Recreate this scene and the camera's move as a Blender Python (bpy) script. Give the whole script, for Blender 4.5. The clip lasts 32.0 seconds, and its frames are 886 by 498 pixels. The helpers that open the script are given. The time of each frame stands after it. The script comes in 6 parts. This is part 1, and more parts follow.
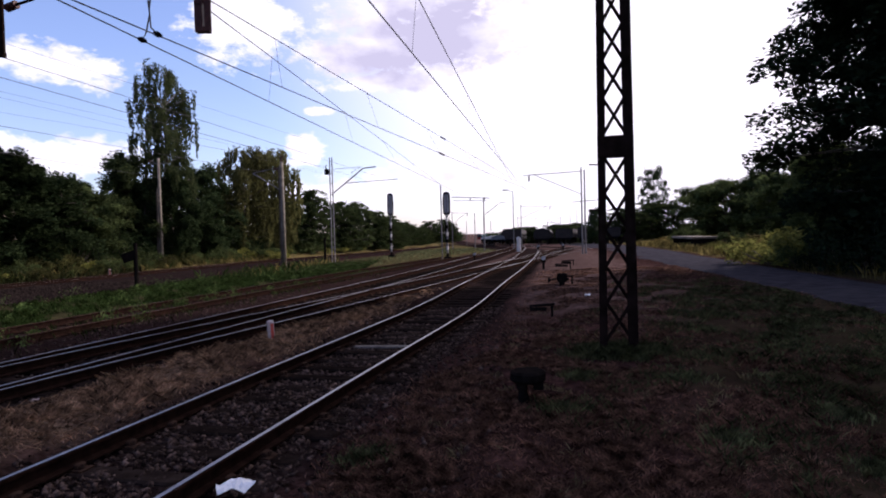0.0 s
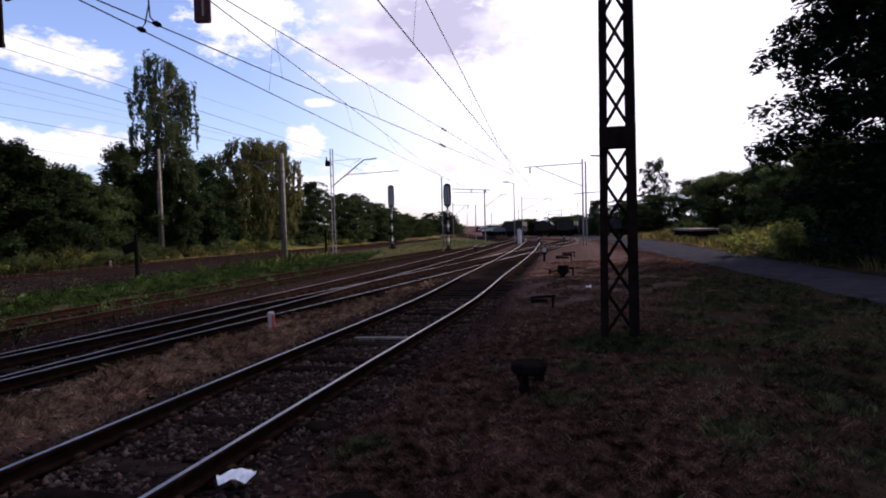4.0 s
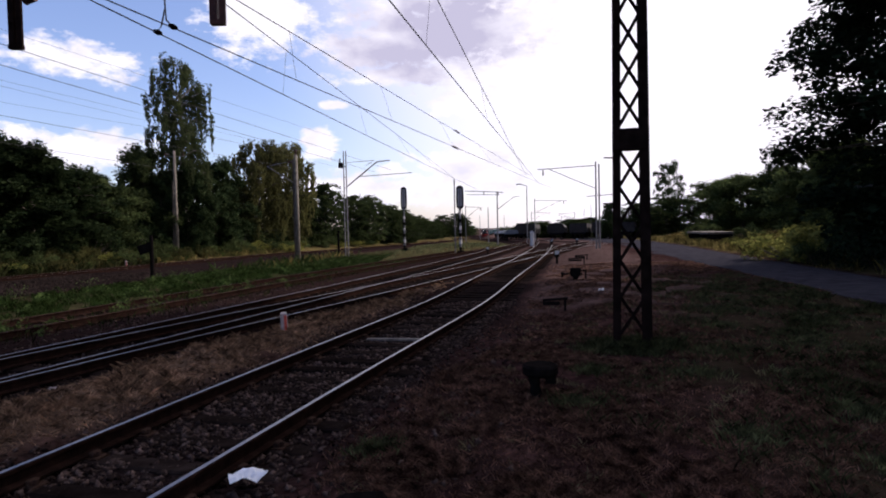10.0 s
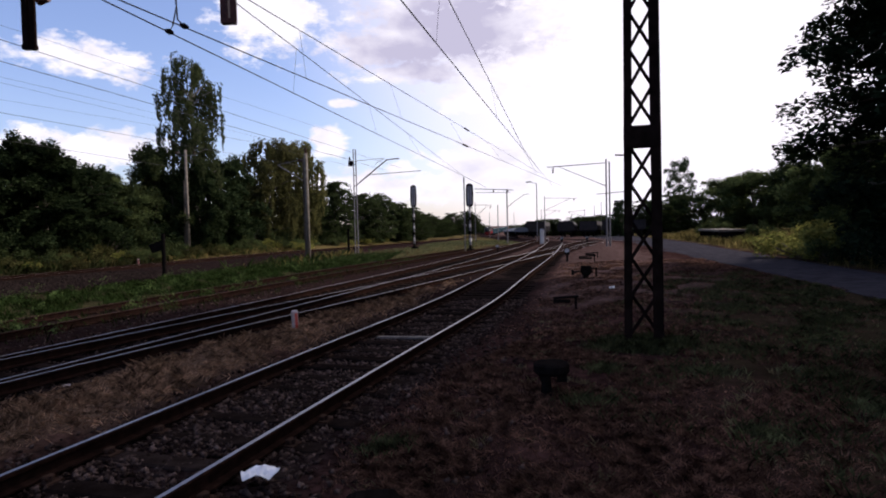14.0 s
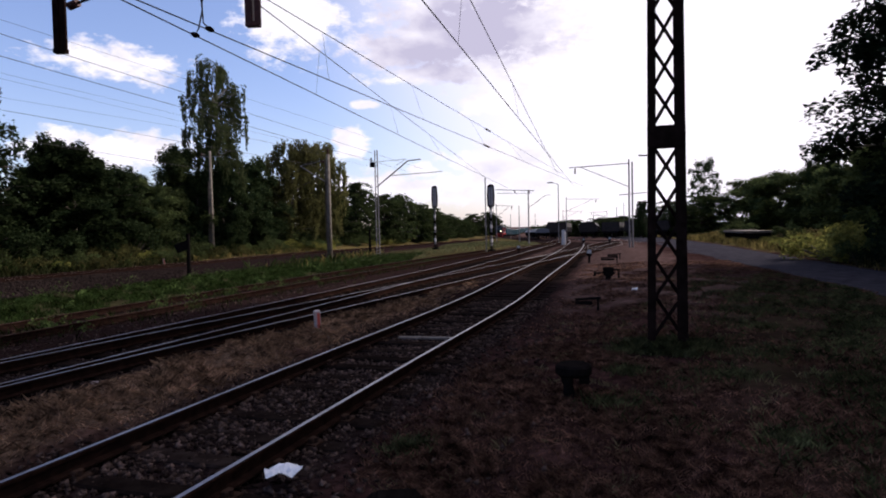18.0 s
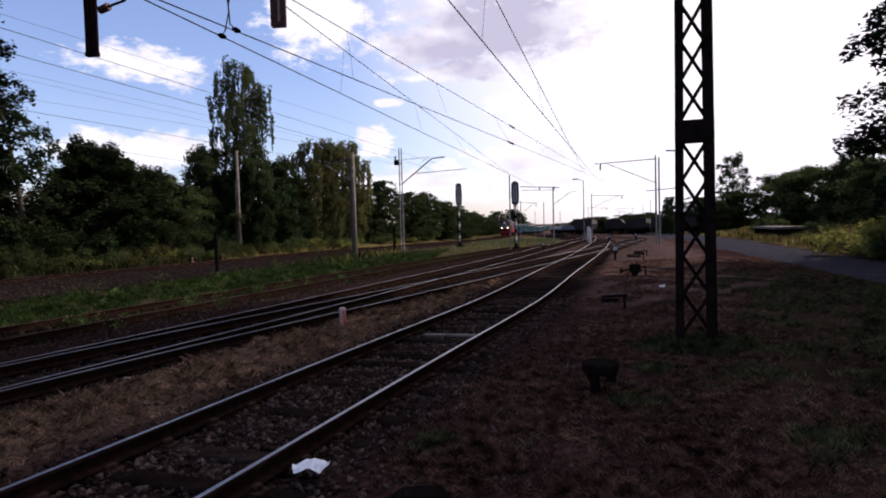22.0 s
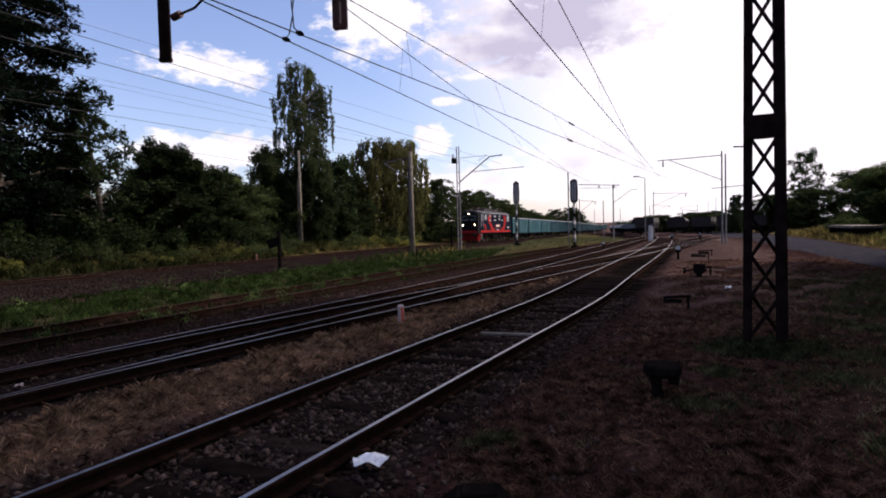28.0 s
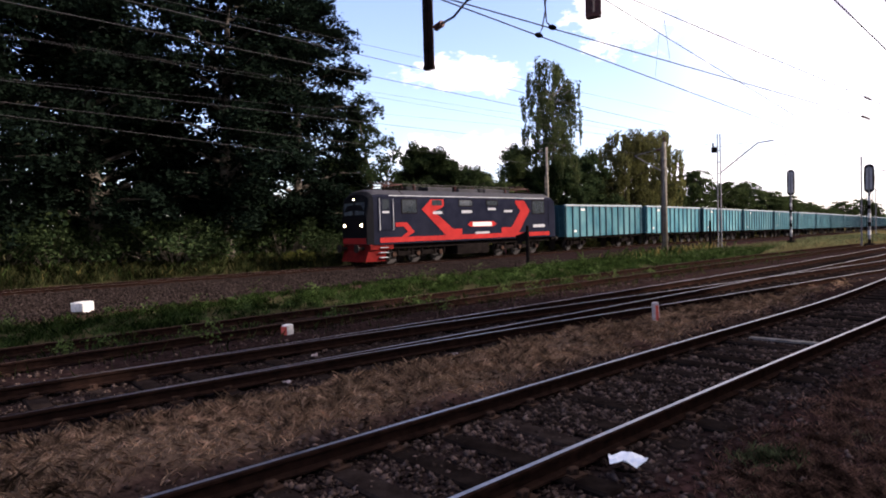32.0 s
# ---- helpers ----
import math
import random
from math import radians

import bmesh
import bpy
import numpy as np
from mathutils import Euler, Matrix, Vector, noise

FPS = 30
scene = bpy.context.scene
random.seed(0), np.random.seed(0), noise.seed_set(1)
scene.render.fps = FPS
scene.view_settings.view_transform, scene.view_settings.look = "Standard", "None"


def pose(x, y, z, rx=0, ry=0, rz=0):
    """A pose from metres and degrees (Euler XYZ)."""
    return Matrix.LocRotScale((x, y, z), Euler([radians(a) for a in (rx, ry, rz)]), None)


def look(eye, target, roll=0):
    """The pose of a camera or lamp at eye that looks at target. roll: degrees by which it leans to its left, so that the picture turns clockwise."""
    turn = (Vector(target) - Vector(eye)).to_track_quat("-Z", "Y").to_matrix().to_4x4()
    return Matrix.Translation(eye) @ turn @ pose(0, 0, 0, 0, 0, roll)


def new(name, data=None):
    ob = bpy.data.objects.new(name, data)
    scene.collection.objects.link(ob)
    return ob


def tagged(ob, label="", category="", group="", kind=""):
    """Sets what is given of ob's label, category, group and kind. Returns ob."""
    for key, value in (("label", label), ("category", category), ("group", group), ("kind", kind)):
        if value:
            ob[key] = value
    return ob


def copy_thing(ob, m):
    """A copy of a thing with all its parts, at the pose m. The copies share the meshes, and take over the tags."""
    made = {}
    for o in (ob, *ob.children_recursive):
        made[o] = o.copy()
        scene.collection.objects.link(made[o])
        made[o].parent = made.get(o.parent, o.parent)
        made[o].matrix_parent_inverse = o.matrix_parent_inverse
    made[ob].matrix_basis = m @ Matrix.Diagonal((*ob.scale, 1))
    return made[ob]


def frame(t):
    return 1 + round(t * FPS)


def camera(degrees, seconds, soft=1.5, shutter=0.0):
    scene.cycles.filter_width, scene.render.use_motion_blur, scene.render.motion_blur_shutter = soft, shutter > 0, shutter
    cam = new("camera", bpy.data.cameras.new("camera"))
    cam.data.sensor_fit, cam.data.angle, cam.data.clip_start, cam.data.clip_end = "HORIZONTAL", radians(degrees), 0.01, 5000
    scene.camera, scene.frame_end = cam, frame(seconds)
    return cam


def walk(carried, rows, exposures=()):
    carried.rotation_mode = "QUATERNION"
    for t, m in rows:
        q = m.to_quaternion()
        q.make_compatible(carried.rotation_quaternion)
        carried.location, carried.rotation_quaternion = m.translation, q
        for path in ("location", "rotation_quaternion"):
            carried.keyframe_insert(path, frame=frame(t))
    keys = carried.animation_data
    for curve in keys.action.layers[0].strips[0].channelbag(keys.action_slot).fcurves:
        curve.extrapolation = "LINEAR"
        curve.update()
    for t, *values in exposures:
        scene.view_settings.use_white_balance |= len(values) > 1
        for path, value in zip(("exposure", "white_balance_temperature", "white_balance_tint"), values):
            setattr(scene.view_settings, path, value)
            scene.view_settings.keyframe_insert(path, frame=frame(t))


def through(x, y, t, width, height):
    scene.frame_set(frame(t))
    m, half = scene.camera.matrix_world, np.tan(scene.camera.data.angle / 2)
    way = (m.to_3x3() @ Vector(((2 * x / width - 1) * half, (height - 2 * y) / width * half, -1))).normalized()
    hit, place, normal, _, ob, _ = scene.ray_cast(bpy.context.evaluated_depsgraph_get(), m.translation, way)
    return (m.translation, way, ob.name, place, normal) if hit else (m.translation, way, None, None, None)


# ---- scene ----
cam = camera(71.0, 32.0, soft=1.9)
PATH = [
    (0, (-0.006, -0.019, 1.864), (0.033, 1.98, 1.814), -1.5),
    (0.5, (-0.006, -0.001, 1.857), (0.042, 1.998, 1.798), -1.3),
    (1, (-0.004, -0.004, 1.866), (0.045, 1.995, 1.807), -1.2),
    (1.5, (-0.003, 0.001, 1.856), (0.043, 1.999, 1.797), -1.2),
    (2, (-0.011, -0.002, 1.855), (0.037, 1.997, 1.8), -1.3),
    (2.5, (-0.008, -0.012, 1.858), (0.037, 1.987, 1.799), -1.3),
    (3, (-0.001, -0.014, 1.859), (0.039, 1.985, 1.8), -1.7),
    (3.5, (-0.009, 0.005, 1.853), (0.027, 2.003, 1.786), -1.4),
    (5.5, (-0.004, 0.013, 1.85), (0.03, 2.01, 1.756), -1.7),
    (6, (-0.003, 0.021, 1.848), (0.029, 2.018, 1.747), -1.7),
    (6.5, (-0.002, 0.017, 1.849), (0.027, 2.015, 1.749), -1.6),
    (7, (0.0, 0.023, 1.846), (0.03, 2.021, 1.75), -1.6),
    (7.5, (-0.004, 0.018, 1.843), (0.023, 2.016, 1.756), -1.7),
    (8, (-0.002, 0.01, 1.847), (0.009, 2.009, 1.776), -1.3),
    (8.5, (0.002, 0.003, 1.848), (0.008, 2.001, 1.778), -1.4),
    (9, (0.0, 0.0, 1.85), (0.0, 1.999, 1.78), -1.5),
    (9.5, (-0.001, -0.007, 1.854), (-0.001, 1.992, 1.785), -1.3),
    (10, (0.0, 0.004, 1.846), (-0.004, 2.002, 1.778), -1.2),
    (10.5, (-0.003, -0.007, 1.855), (-0.01, 1.992, 1.788), -1.2),
    (11, (-0.003, -0.007, 1.845), (-0.014, 1.992, 1.779), -1.2),
    (11.5, (0.001, -0.015, 1.854), (-0.017, 1.983, 1.789), -1.3),
    (12, (-0.005, 0.0, 1.853), (-0.024, 1.999, 1.784), -1.2),
    (12.5, (-0.009, 0.011, 1.85), (-0.034, 2.01, 1.781), -1.2),
    (13, (-0.003, 0.0, 1.853), (-0.035, 1.998, 1.782), -1.4),
    (13.5, (-0.01, -0.002, 1.852), (-0.042, 1.996, 1.778), -1.2),
    (14, (-0.013, 0.011, 1.847), (-0.048, 2.01, 1.773), -1.3),
    (14.5, (-0.01, 0.017, 1.841), (-0.051, 2.015, 1.769), -1.3),
    (16.5, (-0.016, 0.01, 1.843), (-0.091, 2.007, 1.771), -1.3),
    (17, (-0.02, 0.011, 1.846), (-0.102, 2.008, 1.771), -1.4),
    (17.5, (-0.017, 0.004, 1.852), (-0.11, 2.0, 1.779), -1.3),
    (18, (-0.023, 0.005, 1.846), (-0.125, 2.001, 1.776), -1.2),
    (18.5, (-0.024, 0.006, 1.845), (-0.136, 2.002, 1.773), -1.2),
    (19, (-0.02, 0.006, 1.845), (-0.142, 2.001, 1.773), -1.4),
    (19.5, (-0.028, 0.015, 1.842), (-0.155, 2.01, 1.766), -1.2),
    (20, (-0.03, 0.011, 1.847), (-0.167, 2.005, 1.77), -1.3),
    (20.5, (-0.03, 0.018, 1.846), (-0.177, 2.011, 1.77), -1.3),
    (21, (-0.034, 0.009, 1.844), (-0.193, 2.001, 1.773), -1.5),
    (21.5, (-0.031, 0.005, 1.846), (-0.202, 1.996, 1.77), -1.5),
    (22, (-0.031, 0.008, 1.843), (-0.211, 1.999, 1.767), -1.5),
    (22.5, (-0.034, 0.004, 1.846), (-0.217, 1.994, 1.772), -1.4),
    (23, (-0.029, -0.001, 1.849), (-0.218, 1.989, 1.771), -1.7),
    (23.5, (-0.025, 0.004, 1.849), (-0.221, 1.993, 1.766), -1.7),
    (24, (-0.028, 0.017, 1.845), (-0.235, 2.004, 1.761), -1.7),
    (24.5, (-0.026, 0.012, 1.847), (-0.245, 1.998, 1.757), -1.7),
    (25, (-0.025, 0.014, 1.847), (-0.259, 1.998, 1.76), -1.7),
    (25.5, (-0.026, 0.007, 1.842), (-0.277, 1.989, 1.759), -1.8),
    (27.5, (-0.038, -0.009, 1.848), (-0.37, 1.961, 1.77), -1.5),
    (28, (-0.045, -0.017, 1.846), (-0.406, 1.949, 1.769), -1.4),
    (28.5, (-0.05, -0.008, 1.845), (-0.457, 1.948, 1.773), -1.5),
    (29, (-0.069, -0.02, 1.84), (-0.526, 1.926, 1.771), -1.5),
    (29.5, (-0.082, -0.017, 1.843), (-0.602, 1.913, 1.764), -1.4),
    (30, (-0.102, -0.012, 1.835), (-0.685, 1.899, 1.753), -1.3),
    (30.5, (-0.11, -0.019, 1.837), (-0.787, 1.861, 1.751), -1.4),
    (31, (-0.14, -0.025, 1.828), (-0.917, 1.816, 1.748), -1.4),
    (31.5, (-0.143, -0.012, 1.812), (-1.05, 1.77, 1.739), -1.4),
    (32, (-0.148, 0.008, 1.791), (-1.231, 1.689, 1.723), -1.6),
]
walk(cam, [(t, look(eye, target, roll)) for t, eye, target, roll in PATH],
     [(t, e, k, 24 if t < 4 else 20) for t, e, k in ((0, 0.25, 6200), (3, 0.22, 6200), (6, 0.18, 6250), (9, 0.1, 6300), (14, 0.05, 6350), (27, 0.12, 6500), (29, 0.2, 6600), (30, 0.32, 6650), (31, 0.48, 6650), (32, 0.95, 6700))])

# ---- world, sun ----
SUN_AZ, SUN_EL = 63.0, 30.0          # degrees right of +y, above the horizon
world = bpy.data.worlds.new("sky")
scene.world = world
world.use_nodes = True
sun_dir = Vector((math.sin(radians(SUN_AZ)) * math.cos(radians(SUN_EL)), math.cos(radians(SUN_AZ)) * math.cos(radians(SUN_EL)), math.sin(radians(SUN_EL))))


def direction(az, el):
    return (math.sin(radians(az)) * math.cos(radians(el)), math.cos(radians(az)) * math.cos(radians(el)), math.sin(radians(el)))


def build_sky():
    nt = world.node_tree
    nt.nodes.clear()
    N, L = nt.nodes.new, nt.links.new

    def math_node(op, a, b=None, clamp=False):
        n = N("ShaderNodeMath")
        n.operation, n.use_clamp = op, clamp
        for k, v in enumerate((a, b)):
            if v is None:
                continue
            if isinstance(v, (int, float)):
                n.inputs[k].default_value = v
            else:
                L(v, n.inputs[k])
        return n.outputs[0]

    out, bg = N("ShaderNodeOutputWorld"), N("ShaderNodeBackground")
    tc = N("ShaderNodeTexCoord")
    sky = N("ShaderNodeTexSky")
    sky.sky_type, sky.sun_disc = "NISHITA", False
    sky.sun_elevation, sky.sun_rotation = radians(SUN_EL), radians(SUN_AZ)
    sky.altitude, sky.air_density, sky.dust_density, sky.ozone_density = 100, 1.0, 1.2, 1.6
    # fractal noise that breaks the clouds' outlines
    mp = N("ShaderNodeMapping")
    mp.inputs["Scale"].default_value = (1, 1, 1.9)
    L(tc.outputs["Generated"], mp.inputs[0])
    n1 = N("ShaderNodeTexNoise")
    n1.inputs["Scale"].default_value, n1.inputs["Detail"].default_value, n1.inputs["Roughness"].default_value = 20.0, 9.0, 0.62
    L(mp.outputs[0], n1.inputs["Vector"])
    n2 = N("ShaderNodeTexNoise")
    n2.inputs["Scale"].default_value, n2.inputs["Detail"].default_value = 3.1, 4.0
    L(mp.outputs[0], n2.inputs["Vector"])
    n3 = N("ShaderNodeTexNoise")
    n3.inputs["Scale"].default_value, n3.inputs["Detail"].default_value, n3.inputs["Roughness"].default_value = 13.0, 7.0, 0.55
    L(mp.outputs[0], n3.inputs["Vector"])
    mask = first = None
    # cloud banks: azimuth, elevation, half width, half height in degrees
    for az, el, w, h in CLOUDS:
        d = N("ShaderNodeVectorMath")
        d.operation = "SUBTRACT"
        L(tc.outputs["Generated"], d.inputs[0])
        d.inputs[1].default_value = direction(az, el)
        right = Vector((math.cos(radians(az)), -math.sin(radians(az)), 0))
        dx = N("ShaderNodeVectorMath")
        dx.operation = "DOT_PRODUCT"
        L(d.outputs[0], dx.inputs[0])
        dx.inputs[1].default_value = right / math.tan(radians(w))
        sp = N("ShaderNodeSeparateXYZ")
        L(d.outputs[0], sp.inputs[0])
        dz = math_node("MULTIPLY", sp.outputs[2], 1 / math.tan(radians(h)))
        df = N("ShaderNodeVectorMath")
        df.operation = "DOT_PRODUCT"
        L(d.outputs[0], df.inputs[0])
        df.inputs[1].default_value = Vector(direction(az, el)) * 3.0
        flat2 = math_node("ADD", math_node("MULTIPLY", dx.outputs["Value"], dx.outputs["Value"]), math_node("MULTIPLY", df.outputs["Value"], df.outputs["Value"]))
        r = math_node("SQRT", math_node("ADD", flat2, math_node("MULTIPLY", dz, dz)))
        m = math_node("SUBTRACT", 1.0, r)
        first = m if mask is None else first if az != -4.5 else math_node("MAXIMUM", first, m)
        mask = m if mask is None else math_node("MAXIMUM", mask, m)
    edge = math_node("MULTIPLY", math_node("SUBTRACT", n1.outputs[0], 0.5), 2.3)
    cover = math_node("MULTIPLY", math_node("ADD", math_node("ADD", mask, -0.12), edge), 2.7, True)
    # a haze veil round the sun
    ds = N("ShaderNodeVectorMath")
    ds.operation = "DOT_PRODUCT"
    nrm = N("ShaderNodeVectorMath")
    nrm.operation = "NORMALIZE"
    L(tc.outputs["Generated"], nrm.inputs[0])
    L(nrm.outputs[0], ds.inputs[0])
    ds.inputs[1].default_value = sun_dir
    dot = math_node("MAXIMUM", ds.outputs["Value"], 0.0)
    def band(lo, hi):
        mr = N("ShaderNodeMapRange")
        mr.interpolation_type = "SMOOTHSTEP"
        mr.inputs["From Min"].default_value, mr.inputs["From Max"].default_value = lo, hi
        L(dot, mr.inputs["Value"])
        return mr.outputs[0]

    veil, glare = band(0.26, 0.62), band(0.62, 0.76)
    halo = math_node("ADD", math_node("MULTIPLY", math_node("POWER", dot, 60.0), 20.0), math_node("MULTIPLY", math_node("POWER", dot, 20.0), 1.0))
    # cloud brightness: bright rims, greyer thick middles
    thick = math_node("MULTIPLY", math_node("ADD", math_node("ADD", first, -0.02), math_node("MULTIPLY", math_node("SUBTRACT", n3.outputs[0], 0.5), 1.5)), 1.5, True)
    ramp = N("ShaderNodeMixRGB")
    L(math_node("MAXIMUM", thick, math_node("MULTIPLY", math_node("SUBTRACT", n3.outputs[0], 0.42), 1.6, True)), ramp.inputs[0])
    ramp.inputs[1].default_value, ramp.inputs[2].default_value = (13.0, 13.0, 13.3, 1), (7.0, 6.9, 8.5, 1)
    mix = N("ShaderNodeMixRGB")
    L(math_node("MULTIPLY", cover, math_node("SUBTRACT", 1.0, glare)), mix.inputs[0])
    white = N("ShaderNodeMixRGB")
    white.inputs[2].default_value = (13, 12.8, 13.2, 1)
    blue = N("ShaderNodeMixRGB")
    blue.blend_type = "MULTIPLY"
    blue.inputs[0].default_value = 1.0
    L(sky.outputs[0], blue.inputs[1])
    blue.inputs[2].default_value = SKY_TINT
    L(white.outputs[0], mix.inputs[1])
    L(veil, white.inputs[0])
    L(blue.outputs[0], white.inputs[1])
    L(ramp.outputs[0], mix.inputs[2])
    add = N("ShaderNodeMixRGB")
    add.blend_type = "ADD"
    add.inputs[0].default_value = 1.0
    L(mix.outputs[0], add.inputs[1])
    hc = N("ShaderNodeMixRGB")
    hc.blend_type = "MULTIPLY"
    hc.inputs[0].default_value = 1.0
    hc.inputs[1].default_value = (1, 0.98, 1.0, 1)
    L(halo, hc.inputs[2])
    L(hc.outputs[0], add.inputs[2])
    L(add.outputs[0], bg.inputs[0])
    bg.inputs[1].default_value = 0.08
    L(bg.outputs[0], out.inputs[0])


SKY_TINT = (2.15, 2.1, 2.36, 1)
CLOUDS = [(1.0, 17.5, 11.5, 6.0), (-4.5, 15.6, 9, 3.0), (-16.2, 18.4, 5.6, 4.4), (-30.3, 13.6, 6.0, 1.8), (-31, 6.6, 8.0, 2.2), (-11.2, 7.8, 2.2, 1.9), (-9.5, 11.2, 1.5, 0.45), (1.5, 11.3, 3.4, 1.5), (-4.6, 5.2, 2.2, 1.0), (-9, 3.4, 10, 2.4), (3, 5.0, 8, 3.0), (-1.0, 4.0, 4.0, 1.4),
          (-80, 14, 12, 4), (150, 16, 14, 4), (-150, 12, 12, 3)]
build_sky()
sun = new("sun", bpy.data.lights.new("sun", "SUN"))
sun.data.energy, sun.data.angle, sun.data.color = 4.4, radians(0.6), (1.0, 0.93, 0.82)
sun.matrix_world = look(sun_dir * 50, (0, 0, 0))
scene.view_settings.exposure = 0.0

# ---- materials ----
def material(name, c1, c2, scale=4.0, rough=0.8, metal=0.0, bump=0.3, bump_scale=None, detail=6.0, c3=None, big=0.35, rand=0.0, island=0.0, spec=0.3, bump_dist=0.02, stretch=None):
    """Two-scale noise between c1 and c2, stains towards c3, bump of a finer noise."""
    m = bpy.data.materials.new(name)
    m.use_nodes = True
    nt = m.node_tree
    N, L = nt.nodes.new, nt.links.new
    b = nt.nodes["Principled BSDF"]
    b.inputs["Roughness"].default_value, b.inputs["Metallic"].default_value = rough, metal
    b.inputs["Specular IOR Level"].default_value = spec
    tc = N("ShaderNodeTexCoord")
    place = tc.outputs["Object"]
    if stretch:
        mp = N("ShaderNodeMapping")
        mp.inputs["Scale"].default_value = (1, 1, stretch)
        L(place, mp.inputs[0])
        place = mp.outputs[0]
    n1 = N("ShaderNodeTexNoise")
    n1.inputs["Scale"].default_value, n1.inputs["Detail"].default_value, n1.inputs["Roughness"].default_value = scale, detail, 0.62
    L(place, n1.inputs["Vector"])
    r = N("ShaderNodeValToRGB")
    r.color_ramp.elements[0].position, r.color_ramp.elements[1].position = 0.36, 0.66
    r.color_ramp.elements[0].color, r.color_ramp.elements[1].color = (*c1, 1), (*c2, 1)
    L(n1.outputs[0], r.inputs[0])
    col = r.outputs[0]
    n2 = N("ShaderNodeTexNoise")
    n2.inputs["Scale"].default_value, n2.inputs["Detail"].default_value = scale * 0.13, 4.0
    L(tc.outputs["Object"], n2.inputs["Vector"])
    r2 = N("ShaderNodeValToRGB")
    r2.color_ramp.elements[0].position, r2.color_ramp.elements[1].position = 0.45, 0.7
    r2.color_ramp.elements[0].color, r2.color_ramp.elements[1].color = (0, 0, 0, 1), (big, big, big, 1)
    L(n2.outputs[0], r2.inputs[0])
    mx = N("ShaderNodeMixRGB")
    L(r2.outputs[0], mx.inputs[0])
    L(col, mx.inputs[1])
    mx.inputs[2].default_value = (*(c3 or [v * 0.5 for v in c1]), 1)
    col = mx.outputs[0]
    for amount, socket in ((rand, "o"), (island, "i")):
        if amount:
            src = N("ShaderNodeObjectInfo").outputs["Random"] if socket == "o" else N("ShaderNodeNewGeometry").outputs["Random Per Island"]
            mr = N("ShaderNodeMapRange")
            mr.inputs["To Min"].default_value, mr.inputs["To Max"].default_value = 1 - amount, 1 + amount
            L(src, mr.inputs["Value"])
            mu = N("ShaderNodeMixRGB")
            mu.blend_type = "MULTIPLY"
            mu.inputs[0].default_value = 1.0
            L(col, mu.inputs[1])
            L(mr.outputs[0], mu.inputs[2])
            col = mu.outputs[0]
    L(col, b.inputs["Base Color"])
    if bump:
        n3 = N("ShaderNodeTexNoise")
        n3.inputs["Scale"].default_value, n3.inputs["Detail"].default_value = bump_scale or scale * 4, 5.0
        L(tc.outputs["Object"], n3.inputs["Vector"])
        bm = N("ShaderNodeBump")
        bm.inputs["Strength"].default_value, bm.inputs["Distance"].default_value = bump, bump_dist
        L(n3.outputs[0], bm.inputs["Height"])
        L(bm.outputs[0], b.inputs["Normal"])
    return m


